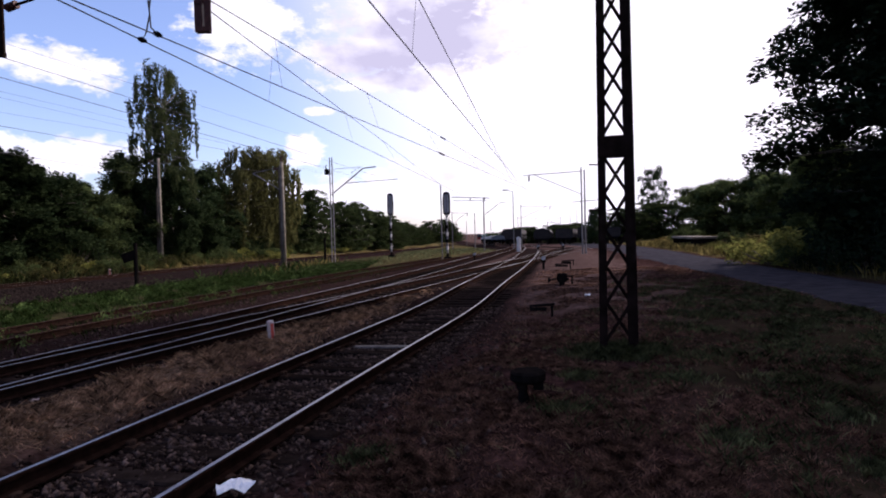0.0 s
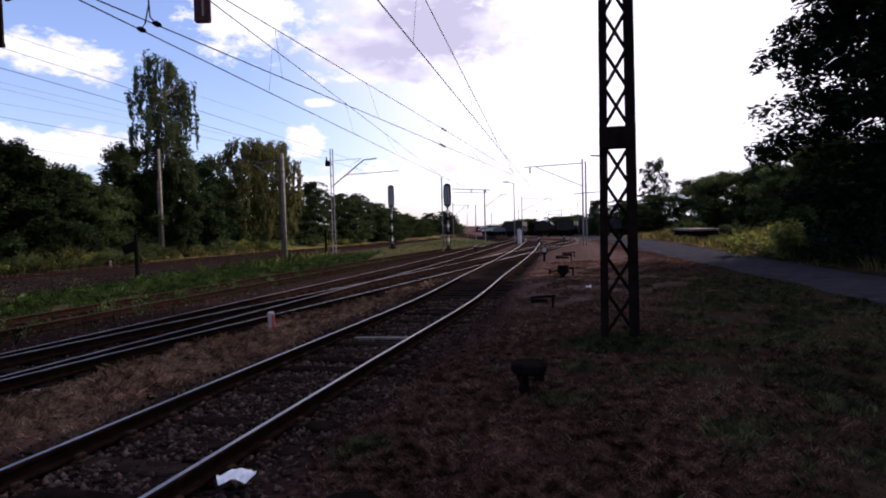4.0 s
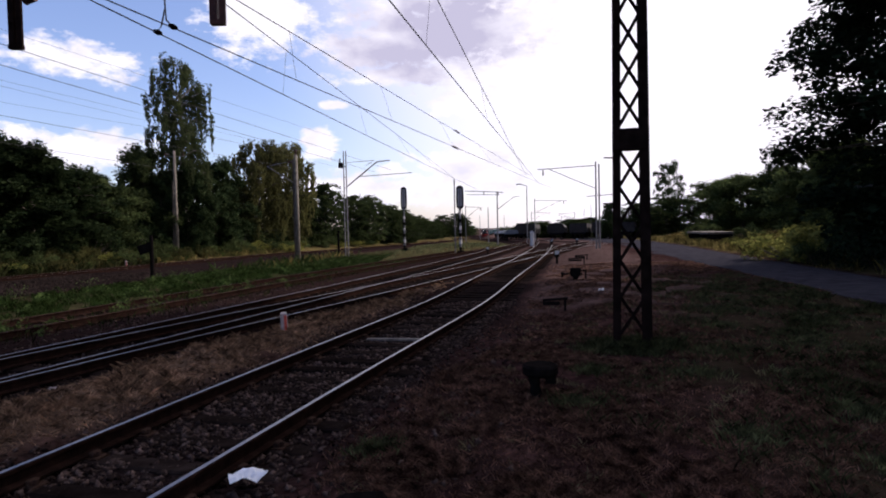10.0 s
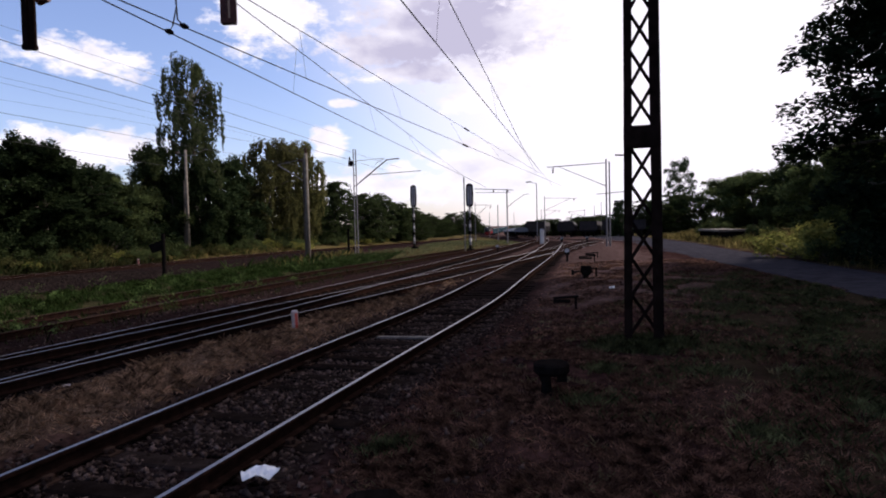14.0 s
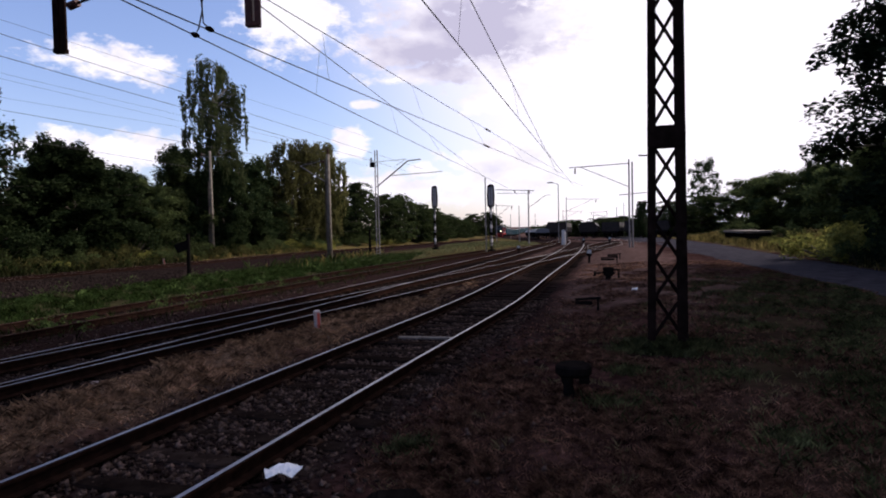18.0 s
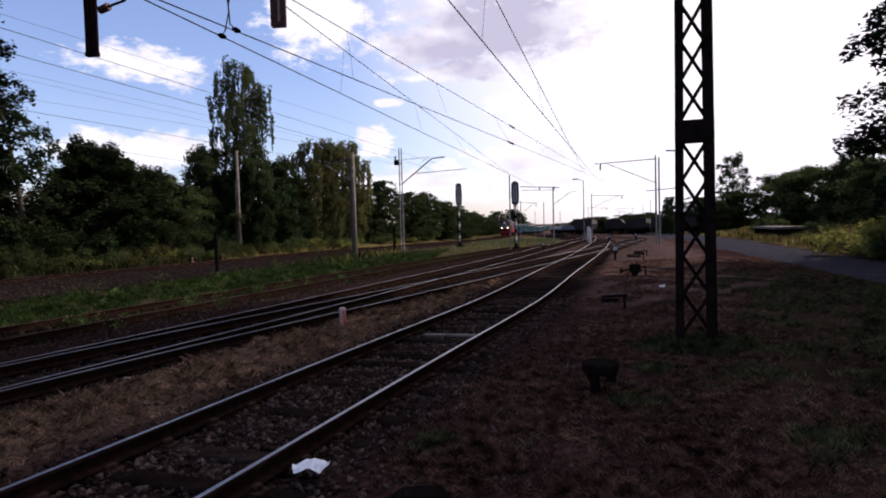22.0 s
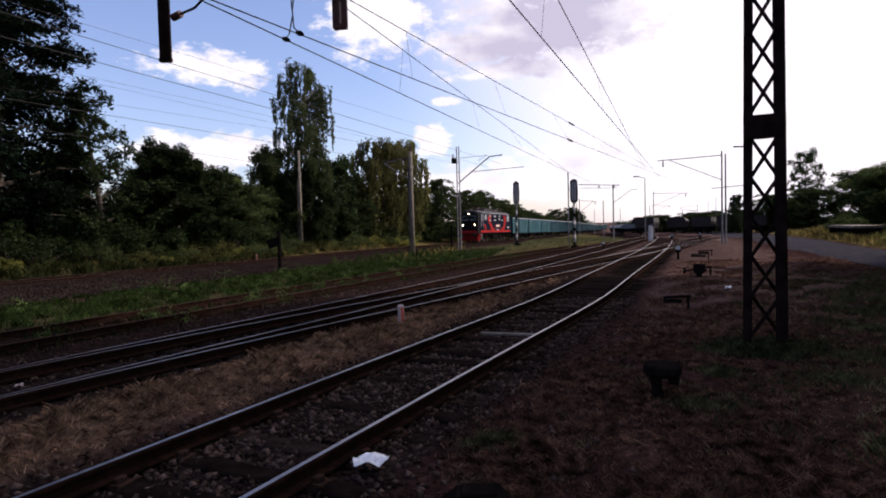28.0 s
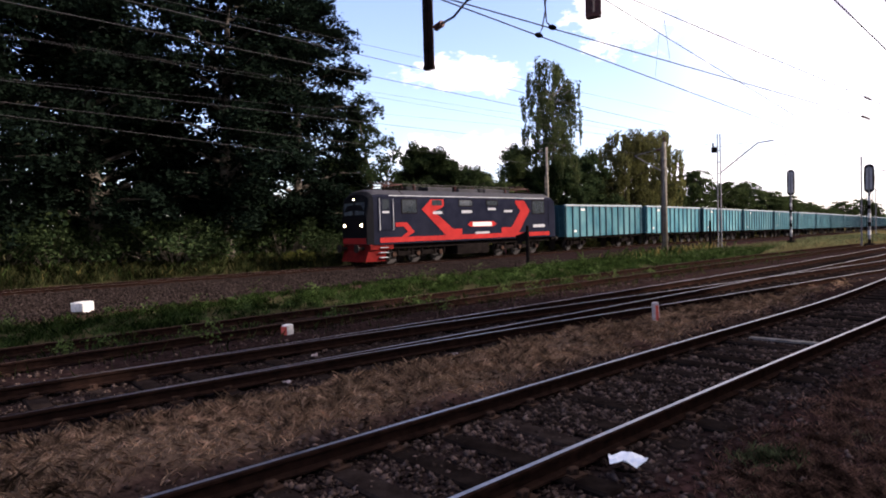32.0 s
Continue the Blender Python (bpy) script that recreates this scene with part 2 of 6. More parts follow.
def leaf_material(name, c1, c2, through=0.45, rand=0.25, mottle=None):
    """Leaves and blades: diffuse with light passing through; mottle: scale of a patchy change from clump to clump."""
    m = bpy.data.materials.new(name)
    m.use_nodes = True
    nt = m.node_tree
    N, L = nt.nodes.new, nt.links.new
    nt.nodes.remove(nt.nodes["Principled BSDF"])
    out = nt.nodes["Material Output"]
    geo = N("ShaderNodeNewGeometry")
    mixc = N("ShaderNodeMixRGB")
    L(geo.outputs["Random Per Island"], mixc.inputs[0])
    mixc.inputs[1].default_value, mixc.inputs[2].default_value = (*c1, 1), (*c2, 1)
    info = N("ShaderNodeObjectInfo")
    mr = N("ShaderNodeMapRange")
    mr.inputs["To Min"].default_value, mr.inputs["To Max"].default_value = 1 - rand, 1 + rand
    L(info.outputs["Random"], mr.inputs["Value"])
    tc = N("ShaderNodeTexCoord")
    n = N("ShaderNodeTexNoise")
    n.inputs["Scale"].default_value, n.inputs["Detail"].default_value = 0.5, 3.0
    L(tc.outputs["Object"], n.inputs["Vector"])
    mr2 = N("ShaderNodeMapRange")
    mr2.inputs["From Min"].default_value, mr2.inputs["From Max"].default_value = 0.3, 0.7
    mr2.inputs["To Min"].default_value, mr2.inputs["To Max"].default_value = 0.6, 1.3
    L(n.outputs[0], mr2.inputs["Value"])
    mul = N("ShaderNodeMath")
    mul.operation = "MULTIPLY"
    L(mr.outputs[0], mul.inputs[0])
    L(mr2.outputs[0], mul.inputs[1])
    tone = mul.outputs[0]
    if mottle:
        n2 = N("ShaderNodeTexNoise")
        n2.inputs["Scale"].default_value, n2.inputs["Detail"].default_value = mottle, 4.0
        L(tc.outputs["Object"], n2.inputs["Vector"])
        mr3 = N("ShaderNodeMapRange")
        mr3.inputs["From Min"].default_value, mr3.inputs["From Max"].default_value = 0.36, 0.66
        mr3.inputs["To Min"].default_value, mr3.inputs["To Max"].default_value = 0.22, 1.9
        L(n2.outputs[0], mr3.inputs["Value"])
        mul2 = N("ShaderNodeMath")
        mul2.operation = "MULTIPLY"
        L(tone, mul2.inputs[0])
        L(mr3.outputs[0], mul2.inputs[1])
        tone = mul2.outputs[0]
    mu = N("ShaderNodeMixRGB")
    mu.blend_type = "MULTIPLY"
    mu.inputs[0].default_value = 1.0
    L(mixc.outputs[0], mu.inputs[1])
    L(tone, mu.inputs[2])
    d, t, mx = N("ShaderNodeBsdfDiffuse"), N("ShaderNodeBsdfTranslucent"), N("ShaderNodeMixShader")
    L(mu.outputs[0], d.inputs[0])
    L(mu.outputs[0], t.inputs[0])
    mx.inputs[0].default_value = through
    L(d.outputs[0], mx.inputs[1])
    L(t.outputs[0], mx.inputs[2])
    L(mx.outputs[0], out.inputs[0])
    return m


def glow_material(name, color, strength):
    m = bpy.data.materials.new(name)
    m.use_nodes = True
    b = m.node_tree.nodes["Principled BSDF"]
    b.inputs["Base Color"].default_value = (*color, 1)
    b.inputs["Emission Color"].default_value, b.inputs["Emission Strength"].default_value = (*color, 1), strength
    return m


M = {}
M["rail_side"] = material("rusty rail steel", (0.009, 0.0052, 0.0045), (0.024, 0.0125, 0.0095), 9, 0.9, 0.0, 0.2, spec=0.0)
M["rail_head"] = material("worn shiny rail head", (0.22, 0.20, 0.208), (0.34, 0.315, 0.325), 14, 0.36, 0.9, 0.05, spec=0.5)
M["rail_worn"] = material("dull worn rail head", (0.18, 0.155, 0.155), (0.30, 0.26, 0.26), 12, 0.38, 0.8, 0.05)
M["rail_rust"] = material("rust brown rail head", (0.034, 0.019, 0.013), (0.065, 0.037, 0.026), 11, 0.8, 0.1, 0.1, spec=0.1)
M["rail_main"] = material("brown rail with a worn pinkish head", (0.17, 0.13, 0.12), (0.28, 0.22, 0.20), 11, 0.5, 0.4, 0.05)
M["sleeper"] = material("weathered dark timber", (0.008, 0.0055, 0.005), (0.024, 0.017, 0.015), 5, 0.9, 0, 0.5, rand=0.35, spec=0.0)
M["plate"] = material("rusty iron fastening", (0.03, 0.018, 0.014), (0.06, 0.035, 0.026), 12, 0.8, 0.1, 0.2, spec=0.0)
M["stone"] = material("ballast stone", (0.009, 0.006, 0.0053), (0.102, 0.069, 0.058), 6, 0.9, 0, 0.3, island=0.75, spec=0.0)
M["lattice"] = material("dark rusted lattice steel", (0.007, 0.0045, 0.004), (0.019, 0.0115, 0.010), 6, 0.85, 0.0, 0.25, spec=0.0)
M["iron"] = material("black painted iron", (0.005, 0.0042, 0.004), (0.013, 0.0105, 0.0098), 9, 0.9, 0.0, 0.2, spec=0.0)
M["galv"] = material("weathered galvanised steel", (0.10, 0.095, 0.10), (0.18, 0.17, 0.175), 7, 0.7, 0.2, 0.1)
M["concrete"] = material("weathered concrete pole", (0.12, 0.10, 0.078), (0.22, 0.185, 0.145), 5, 0.85, 0, 0.3)
M["timber_pole"] = material("tarred timber pole", (0.06, 0.045, 0.035), (0.13, 0.10, 0.075), 6, 0.85, 0, 0.4)
M["insulator"] = material("brown glazed porcelain", (0.035, 0.012, 0.010), (0.07, 0.022, 0.017), 10, 0.55, 0, 0.0, spec=0.15)
M["wire"] = material("dark copper wire", (0.03, 0.028, 0.03), (0.05, 0.045, 0.045), 20, 0.5, 0.6, 0.0)
M["white_paint"] = material("chipped white paint", (0.42, 0.39, 0.37), (0.66, 0.63, 0.60), 14, 0.6, 0, 0.1, c3=(0.35, 0.28, 0.22))
M["red_paint"] = material("faded red paint", (0.42, 0.06, 0.04), (0.58, 0.09, 0.06), 14, 0.55, 0, 0.1)
M["paper"] = material("crumpled white plastic", (0.66, 0.67, 0.70), (0.84, 0.84, 0.86), 9, 0.5, 0, 0.2)
M["asphalt"] = material("worn grey asphalt", (0.024, 0.022, 0.028), (0.046, 0.043, 0.050), 2.2, 0.9, 0, 0.4, bump_scale=40, c3=(0.045, 0.045, 0.05), spec=0.0)
M["bark"] = material("dark bark", (0.05, 0.04, 0.032), (0.11, 0.09, 0.07), 7, 0.9, 0, 0.6)
M["birch_bark"] = material("pale birch bark", (0.08, 0.074, 0.066), (0.17, 0.16, 0.14), 6, 0.8, 0, 0.3, c3=(0.05, 0.045, 0.04))
M["leaf"] = leaf_material("green leaves", (0.034, 0.050, 0.019), (0.088, 0.108, 0.040))
M["leaf_willow"] = leaf_material("olive hanging leaves", (0.050, 0.053, 0.020), (0.112, 0.106, 0.038), 0.45)
M["leaf_birch"] = leaf_material("grey-green birch leaves", (0.036, 0.050, 0.022), (0.088, 0.104, 0.044), 0.45)
# next two leaf colours hold backlit and cloud shade, well below real leaf tones
M["leaf_shade"] = leaf_material("dense leaves darkened as if in shade", (0.006, 0.010, 0.006), (0.016, 0.025, 0.012), 0.12)
M["leaf_black"] = leaf_material("dense leaves darkened for cloud shade", (0.003, 0.0055, 0.0042), (0.010, 0.0165, 0.0105), 0.2)
M["leaf_dark"] = leaf_material("dark green leaves", (0.012, 0.022, 0.010), (0.044, 0.062, 0.025), 0.35)
M["leaf_mid"] = leaf_material("olive green leaves", (0.024, 0.036, 0.014), (0.062, 0.080, 0.030), 0.4)
M["leaf_yellow"] = leaf_material("yellow-green leaves", (0.115, 0.125, 0.034), (0.225, 0.215, 0.058), 0.5)
M["grass_green"] = leaf_material("green grass", (0.014, 0.030, 0.008), (0.044, 0.068, 0.021), 0.4, mottle=2.4)
M["grass_dry"] = leaf_material("dry tan grass", (0.19, 0.12, 0.08), (0.50, 0.33, 0.225), 0.4, mottle=5.5)
M["grass_brown"] = leaf_material("brown short grass", (0.060, 0.034, 0.026), (0.30, 0.172, 0.130), 0.35, mottle=6.5)
M["grass_tuft"] = leaf_material("grey-green turf", (0.042, 0.052, 0.026), (0.135, 0.150, 0.075), 0.4, mottle=5.0)
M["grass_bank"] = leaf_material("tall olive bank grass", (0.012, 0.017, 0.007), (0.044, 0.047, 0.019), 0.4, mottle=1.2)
M["weed"] = leaf_material("fresh green weed leaves", (0.024, 0.042, 0.013), (0.070, 0.098, 0.032), 0.45, mottle=1.5)
M["grass_pale"] = leaf_material("pale green and straw tufts", (0.12, 0.10, 0.06), (0.34, 0.30, 0.18), 0.4)
M["stone_main"] = material("dark brown ballast stone", (0.009, 0.0065, 0.006), (0.030, 0.0215, 0.0195), 8, 0.95, 0, 0.3, island=0.6, spec=0.0)
M["grass_gold"] = leaf_material("tall yellowed grass", (0.085, 0.072, 0.026), (0.25, 0.20, 0.075), 0.45, mottle=0.8)
M["plank_grey"] = material("pale weathered plank", (0.10, 0.085, 0.075), (0.20, 0.175, 0.155), 9, 0.9, 0, 0.4, spec=0.0)
M["dirty_white"] = material("dirty greyed white paint", (0.26, 0.19, 0.18), (0.46, 0.37, 0.36), 14, 0.8, 0, 0.2, c3=(0.16, 0.10, 0.07))


# ---- mesh helpers ----
class Mesh:
    """Collects vertices and faces for one part."""

    def __init__(self):
        self.v, self.f, self.mi = [], [], []

    def add(self, verts, faces, mi=0):
        n = len(self.v)
        self.v += [tuple(p) for p in verts]
        self.f += [tuple(n + i for i in f) for f in faces]
        self.mi += [mi] * len(faces)
        return self

    def box(self, x0, y0, z0, x1, y1, z1, mi=0, bev=0.0, m=None):
        """A box; bev chamfers its upright edges and top."""
        if bev:
            b = min(bev, (x1 - x0) / 3, (y1 - y0) / 3, (z1 - z0) / 3)
            ring = [(x0 + b, y0), (x1 - b, y0), (x1, y0 + b), (x1, y1 - b), (x1 - b, y1), (x0 + b, y1), (x0, y1 - b), (x0, y0 + b)]
            cx, cy = (x0 + x1) / 2, (y0 + y1) / 2
            kx, ky = 1 - 2 * b / (x1 - x0), 1 - 2 * b / (y1 - y0)
            top = [(cx + (x - cx) * kx, cy + (y - cy) * ky) for x, y in ring]
            v = [(x, y, z0) for x, y in ring] + [(x, y, z1 - b) for x, y in ring] + [(x, y, z1) for x, y in top]
            f = [tuple(reversed(range(8))), tuple(range(16, 24))]
            f += [(k + i, k + (i + 1) % 8, k + 8 + (i + 1) % 8, k + 8 + i) for k in (0, 8) for i in range(8)]
        else:
            v = [(x, y, z) for z in (z0, z1) for x, y in ((x0, y0), (x1, y0), (x1, y1), (x0, y1))]
            f = [(3, 2, 1, 0), (4, 5, 6, 7), (0, 1, 5, 4), (1, 2, 6, 5), (2, 3, 7, 6), (3, 0, 4, 7)]
        if m is not None:
            v = [m @ Vector(p) for p in v]
        return self.add(v, f, mi)

    def tube(self, pts, radii, sides=8, mi=0, cap=True):
        """A tube along points; radii a number or one for each point."""
        pts = [Vector(p) for p in pts]
        radii = [radii] * len(pts) if isinstance(radii, (int, float)) else radii
        v, f = [], []
        for i, p in enumerate(pts):
            d = (pts[min(i + 1, len(pts) - 1)] - pts[max(i - 1, 0)]).normalized()
            a = d.cross(Vector((0, 0, 1)) if abs(d.z) < 0.95 else Vector((1, 0, 0))).normalized()
            b = d.cross(a)
            v += [p + radii[i] * (math.cos(t) * a + math.sin(t) * b) for t in (2 * math.pi * k / sides for k in range(sides))]
        for i in range(len(pts) - 1):
            f += [(i * sides + k, (i + 1) * sides + k, (i + 1) * sides + (k + 1) % sides, i * sides + (k + 1) % sides) for k in range(sides)]
        if cap:
            f += [tuple(range(sides)), tuple(reversed(range((len(pts) - 1) * sides, len(pts) * sides)))]
        return self.add(v, f, mi)

    def bar(self, a, b, w, h=None, mi=0):
        """A rectangular bar from a to b."""
        a, b = Vector(a), Vector(b)
        h = h or w
        d = (b - a).normalized()
        s = d.cross(Vector((0, 0, 1)) if abs(d.z) < 0.98 else Vector((0, 1, 0))).normalized()
        u = s.cross(d)
        v = [p + sx * s * w / 2 + sz * u * h / 2 for p in (a, b) for sx, sz in ((-1, -1), (1, -1), (1, 1), (-1, 1))]
        return self.add(v, [(3, 2, 1, 0), (4, 5, 6, 7), (0, 1, 5, 4), (1, 2, 6, 5), (2, 3, 7, 6), (3, 0, 4, 7)], mi)

    def disc(self, centre, axis, radius, width, sides=16, mi=0):
        """A short cylinder along axis, centred, with a chamfered rim."""
        c, a = Vector(centre), Vector(axis).normalized()
        h = width / 2
        return self.tube([c - a * h, c - a * h * 0.7, c + a * h * 0.7, c + a * h], [radius * 0.93, radius, radius, radius * 0.93], sides, mi)

    def prism(self, outline, y0, y1, mi=0):
        """An outline of (x, z) drawn out along y."""
        n = len(outline)
        v = [(x, y, z) for y in (y0, y1) for x, z in outline]
        f = [tuple(range(n)), tuple(reversed(range(n, 2 * n)))] + [(i, n + i, n + (i + 1) % n, (i + 1) % n) for i in range(n)]
        return self.add(v, f, mi)

    def data(self, name, mats, smooth=False):
        me = bpy.data.meshes.new(name)
        me.from_pydata(self.v, [], self.f)
        for m in mats:
            me.materials.append(m)
        if len(mats) > 1:
            me.polygons.foreach_set("material_index", self.mi)
        if smooth:
            me.polygons.foreach_set("use_smooth", [True] * len(me.polygons))
        me.update()
        return me


def part(name, mesh, mats, parent=None, label="", m=None, smooth=False):
    """Links a Mesh (or ready mesh data) as one object, under a thing or part if one is given."""
    mats = mats if isinstance(mats, (list, tuple)) else [mats]
    ob = new(name, mesh.data(name, mats, smooth) if isinstance(mesh, Mesh) else mesh)
    if parent is not None:
        ob.parent = parent
    if m is not None:
        ob.matrix_basis = m
    if label:
        ob["label"] = label
    return ob


def thing(name, label, category, m=None, group="", kind=""):
    ob = new(name)
    ob.empty_display_size = 0.3
    if m is not None:
        ob.matrix_basis = m
    return tagged(ob, label, category, group, kind)


def soup(name, verts, faces_per, mats, label="", category="", kind="stuff"):
    """A big joined mesh from arrays: verts (n, k, 3), one k-sided face each."""
    n, k, _ = verts.shape
    me = bpy.data.meshes.new(name)
    me.vertices.add(n * k)
    me.vertices.foreach_set("co", verts.reshape(-1).astype(np.float32))
    me.loops.add(n * k)
    me.loops.foreach_set("vertex_index", np.arange(n * k, dtype=np.int32))
    me.polygons.add(n)
    me.polygons.foreach_set("loop_start", np.arange(0, n * k, k, dtype=np.int32))
    me.polygons.foreach_set("loop_total", np.full(n, k, dtype=np.int32))
    for m in mats:
        me.materials.append(m)
    me.update(calc_edges=True)
    return me


# ---- the plan: lines along the tracks, x as a function of y ----
def line_a(y):
    return -4.05 + 0.278 * y - 0.00082 * y * y + 0.20 * math.exp(-((y - 15.5) / 5.5) ** 2)


def line_b1(y):
    return -8.95 + 0.2978 * y - 0.00064 * y * y


def line_b2(y):
    d = 0.0 if y < 2 else 0.0055 * (y - 2) ** 2 if y < 12 else 0.55 + 0.11 * (y - 12)
    return line_b1(y) + d


def line_c(y):
    return -12.2 + 0.2117 * y + 0.0013 * y * y


def line_main(y):
    return -33.45 + 0.1091 * y + 17.76 * (1 - math.exp(-y / 80))


def line_yard(y):
    return line_b2(y) + 0.0022 * max(0.0, y - 30) ** 2


MAIN_Z = -0.355


def smooth(a, b, x):
    t = np.clip((x - a) / (b - a), 0, 1)
    return t * t * (3 - 2 * t)


def wobble(x, y, s, seed=0.0):
    """Cheap value noise from sines, between -1 and 1."""
    return (np.sin(x * s * 1.3 + 1.7 * seed + 1.9 * np.sin(y * s * 0.7 + seed)) + np.sin(y * s * 1.1 + 2.3 * seed + 2.1 * np.sin(x * s * 0.9 + 0.5 * seed))) / 2


main_v, a_v, b_v, c_v, b2_v = (np.vectorize(f) for f in (line_main, line_a, line_b1, line_c, line_b2))


def fall(y):
    """The yard falls away gently in the distance."""
    return 0.0125 * np.clip(np.asarray(y, float) - 60, 0, 300)


def ground_z(x, y):
    """Height of the ground: yard level, lower towards the main line, a bank beyond it."""
    x, y = np.asarray(x, float), np.asarray(y, float)
    ym = np.clip(y, -60, 300)
    c, m = c_v(np.clip(ym, -40, 60)), main_v(ym)
    yt = np.clip(ym, -40, 60)
    z = -0.13 + 0.10 * smooth(1.5, 3.5, x - a_v(yt))
    bed = np.minimum(np.minimum(np.abs(x - a_v(yt)), np.abs(x - c_v(yt))), np.minimum(np.abs(x - b_v(yt)), np.abs(x - b2_v(yt))))
    z = z - 0.075 * smooth(1.5, 1.15, bed)
    z = z - 0.42 * smooth(0, 1, (c - 1.5 - x) / np.maximum(c - 1.5 - m - 2.5, 0.5))
    z = z + 0.03 * smooth(2.8, 1.2, np.abs(x - m)) * (y < 400)
    z = z + 0.55 * smooth(3.5, 8, m - x)
    z = z + 0.02 * wobble(x, y, 1.1) + 0.015 * wobble(x, y, 3.7, 2.0)
    z = z + 0.10 * smooth(0.9, 0.25, np.abs(x - (a_v(np.clip(ym, -40, 60)) + b2_v(np.clip(ym, -40, 60))) / 2)) * (y < 26)
    mid = (a_v(yt) + b2_v(yt)) / 2
    z = z + 0.06 * smooth(1.3, 0.5, np.abs(x - mid)) * (wobble(x, y, 1.9, 4.0) + 0.5 * wobble(x, y, 4.4, 7.0)) * (y < 26)
    z = z + 0.45 * smooth(12.0, 15.5, x - 0.19 * y) * smooth(12, 24, y)
    return z - fall(y)


def ground_zones(x, y):
    """Weights of ballast, dry grass, green grass, gold grass and trodden earth lightened as if sunlit."""
    yc = np.clip(y, -40, 70)
    a, b1, b2, c, m = a_v(yc), b_v(yc), b2_v(yc), c_v(yc), main_v(np.clip(y, -60, 300))
    j = 0.35 * wobble(x, y, 1.6, 1.0) + 0.25 * wobble(x, y, 4.1, 3.0)
    ballast = np.maximum.reduce([smooth(1.75, 1.15, np.abs(x - a) + j * 0.5), smooth(1.75, 1.25, np.abs(x - b1) + j * 0.5), smooth(1.75, 1.25, np.abs(x - b2) + j * 0.5), smooth(5.0, 3.8, np.abs(x - m - 1.5) + j), smooth(1.5, 1.1, np.abs(x - c) + j) * 0.8])
    ballast = np.maximum(ballast, smooth(0.3, -0.3, x - b1 + 0.0 + j) * smooth(-0.2, 0.4, x - c + j) * 0.75)
    ballast = np.maximum(ballast, smooth(22, 34, y + 3 * j) * smooth(-1, 1, x - b1) * smooth(2, 0, x - a - 3.5) * 0.3)
    ballast = np.maximum(ballast, 0.9 * smooth(-3.6, -2.8, x - m + j) * smooth(0.4, -0.6, x - c + 6.6 + 0.12 * np.maximum(yc - 8, 0) + j) * smooth(60, 40, y))
    dry = smooth(-0.2, 0.5, x - b2 - 1.3 + j) * smooth(0.2, -0.5, x - a + 1.2 + j) * (1 - ballast)
    green = smooth(0.3, -0.6, x - c + 1.0 + j) * smooth(0.0, 1.6, x - np.maximum(m + 3.8, c - 6.3 - 0.12 * np.maximum(yc - 8, 0)) + 2 * j)
    gold = smooth(0, -1.0, x - m + 3.2 + j) * (0.08 + 0.92 * smooth(34, 46, y))
    gold = np.maximum(gold, smooth(-0.4, 0.6, x - 0.19 * y - 10.5 + j) * smooth(14, 24, y))
    green = np.maximum(green, 0.55 * smooth(1.5, 5.0, x - a - 2.5 + 3 * j) * smooth(24, 14, y) * (x > a))
    green = np.maximum(green, smooth(0, -1.0, x - m + 3.0 + j) * smooth(46, 34, y) * (x < 0))
    # far green strip brightened with gold; sunlight put into its colour
    gold = np.maximum(gold, 0.5 * np.clip(green, 0, 1) * smooth(30, 52, y) * (x < b1))
    # trodden earth past the tree shade, its colour lightened for sunlight
    bare_sunlit = smooth(11, 18, y + 4 * j) * smooth(1.2, 2.2, x - a) * smooth(0.8, -1.6, x - (4.6 + 0.19 * y) + 2 * j) * 0.9
    bare_sunlit = np.maximum(bare_sunlit, smooth(22, 36, y + 3 * j) * smooth(-1, 1, x - b1) * smooth(2, 0, x - a - 3.5) * 0.75)
    return ballast, dry * (y < 34), np.clip(green, 0, 1), gold, bare_sunlit


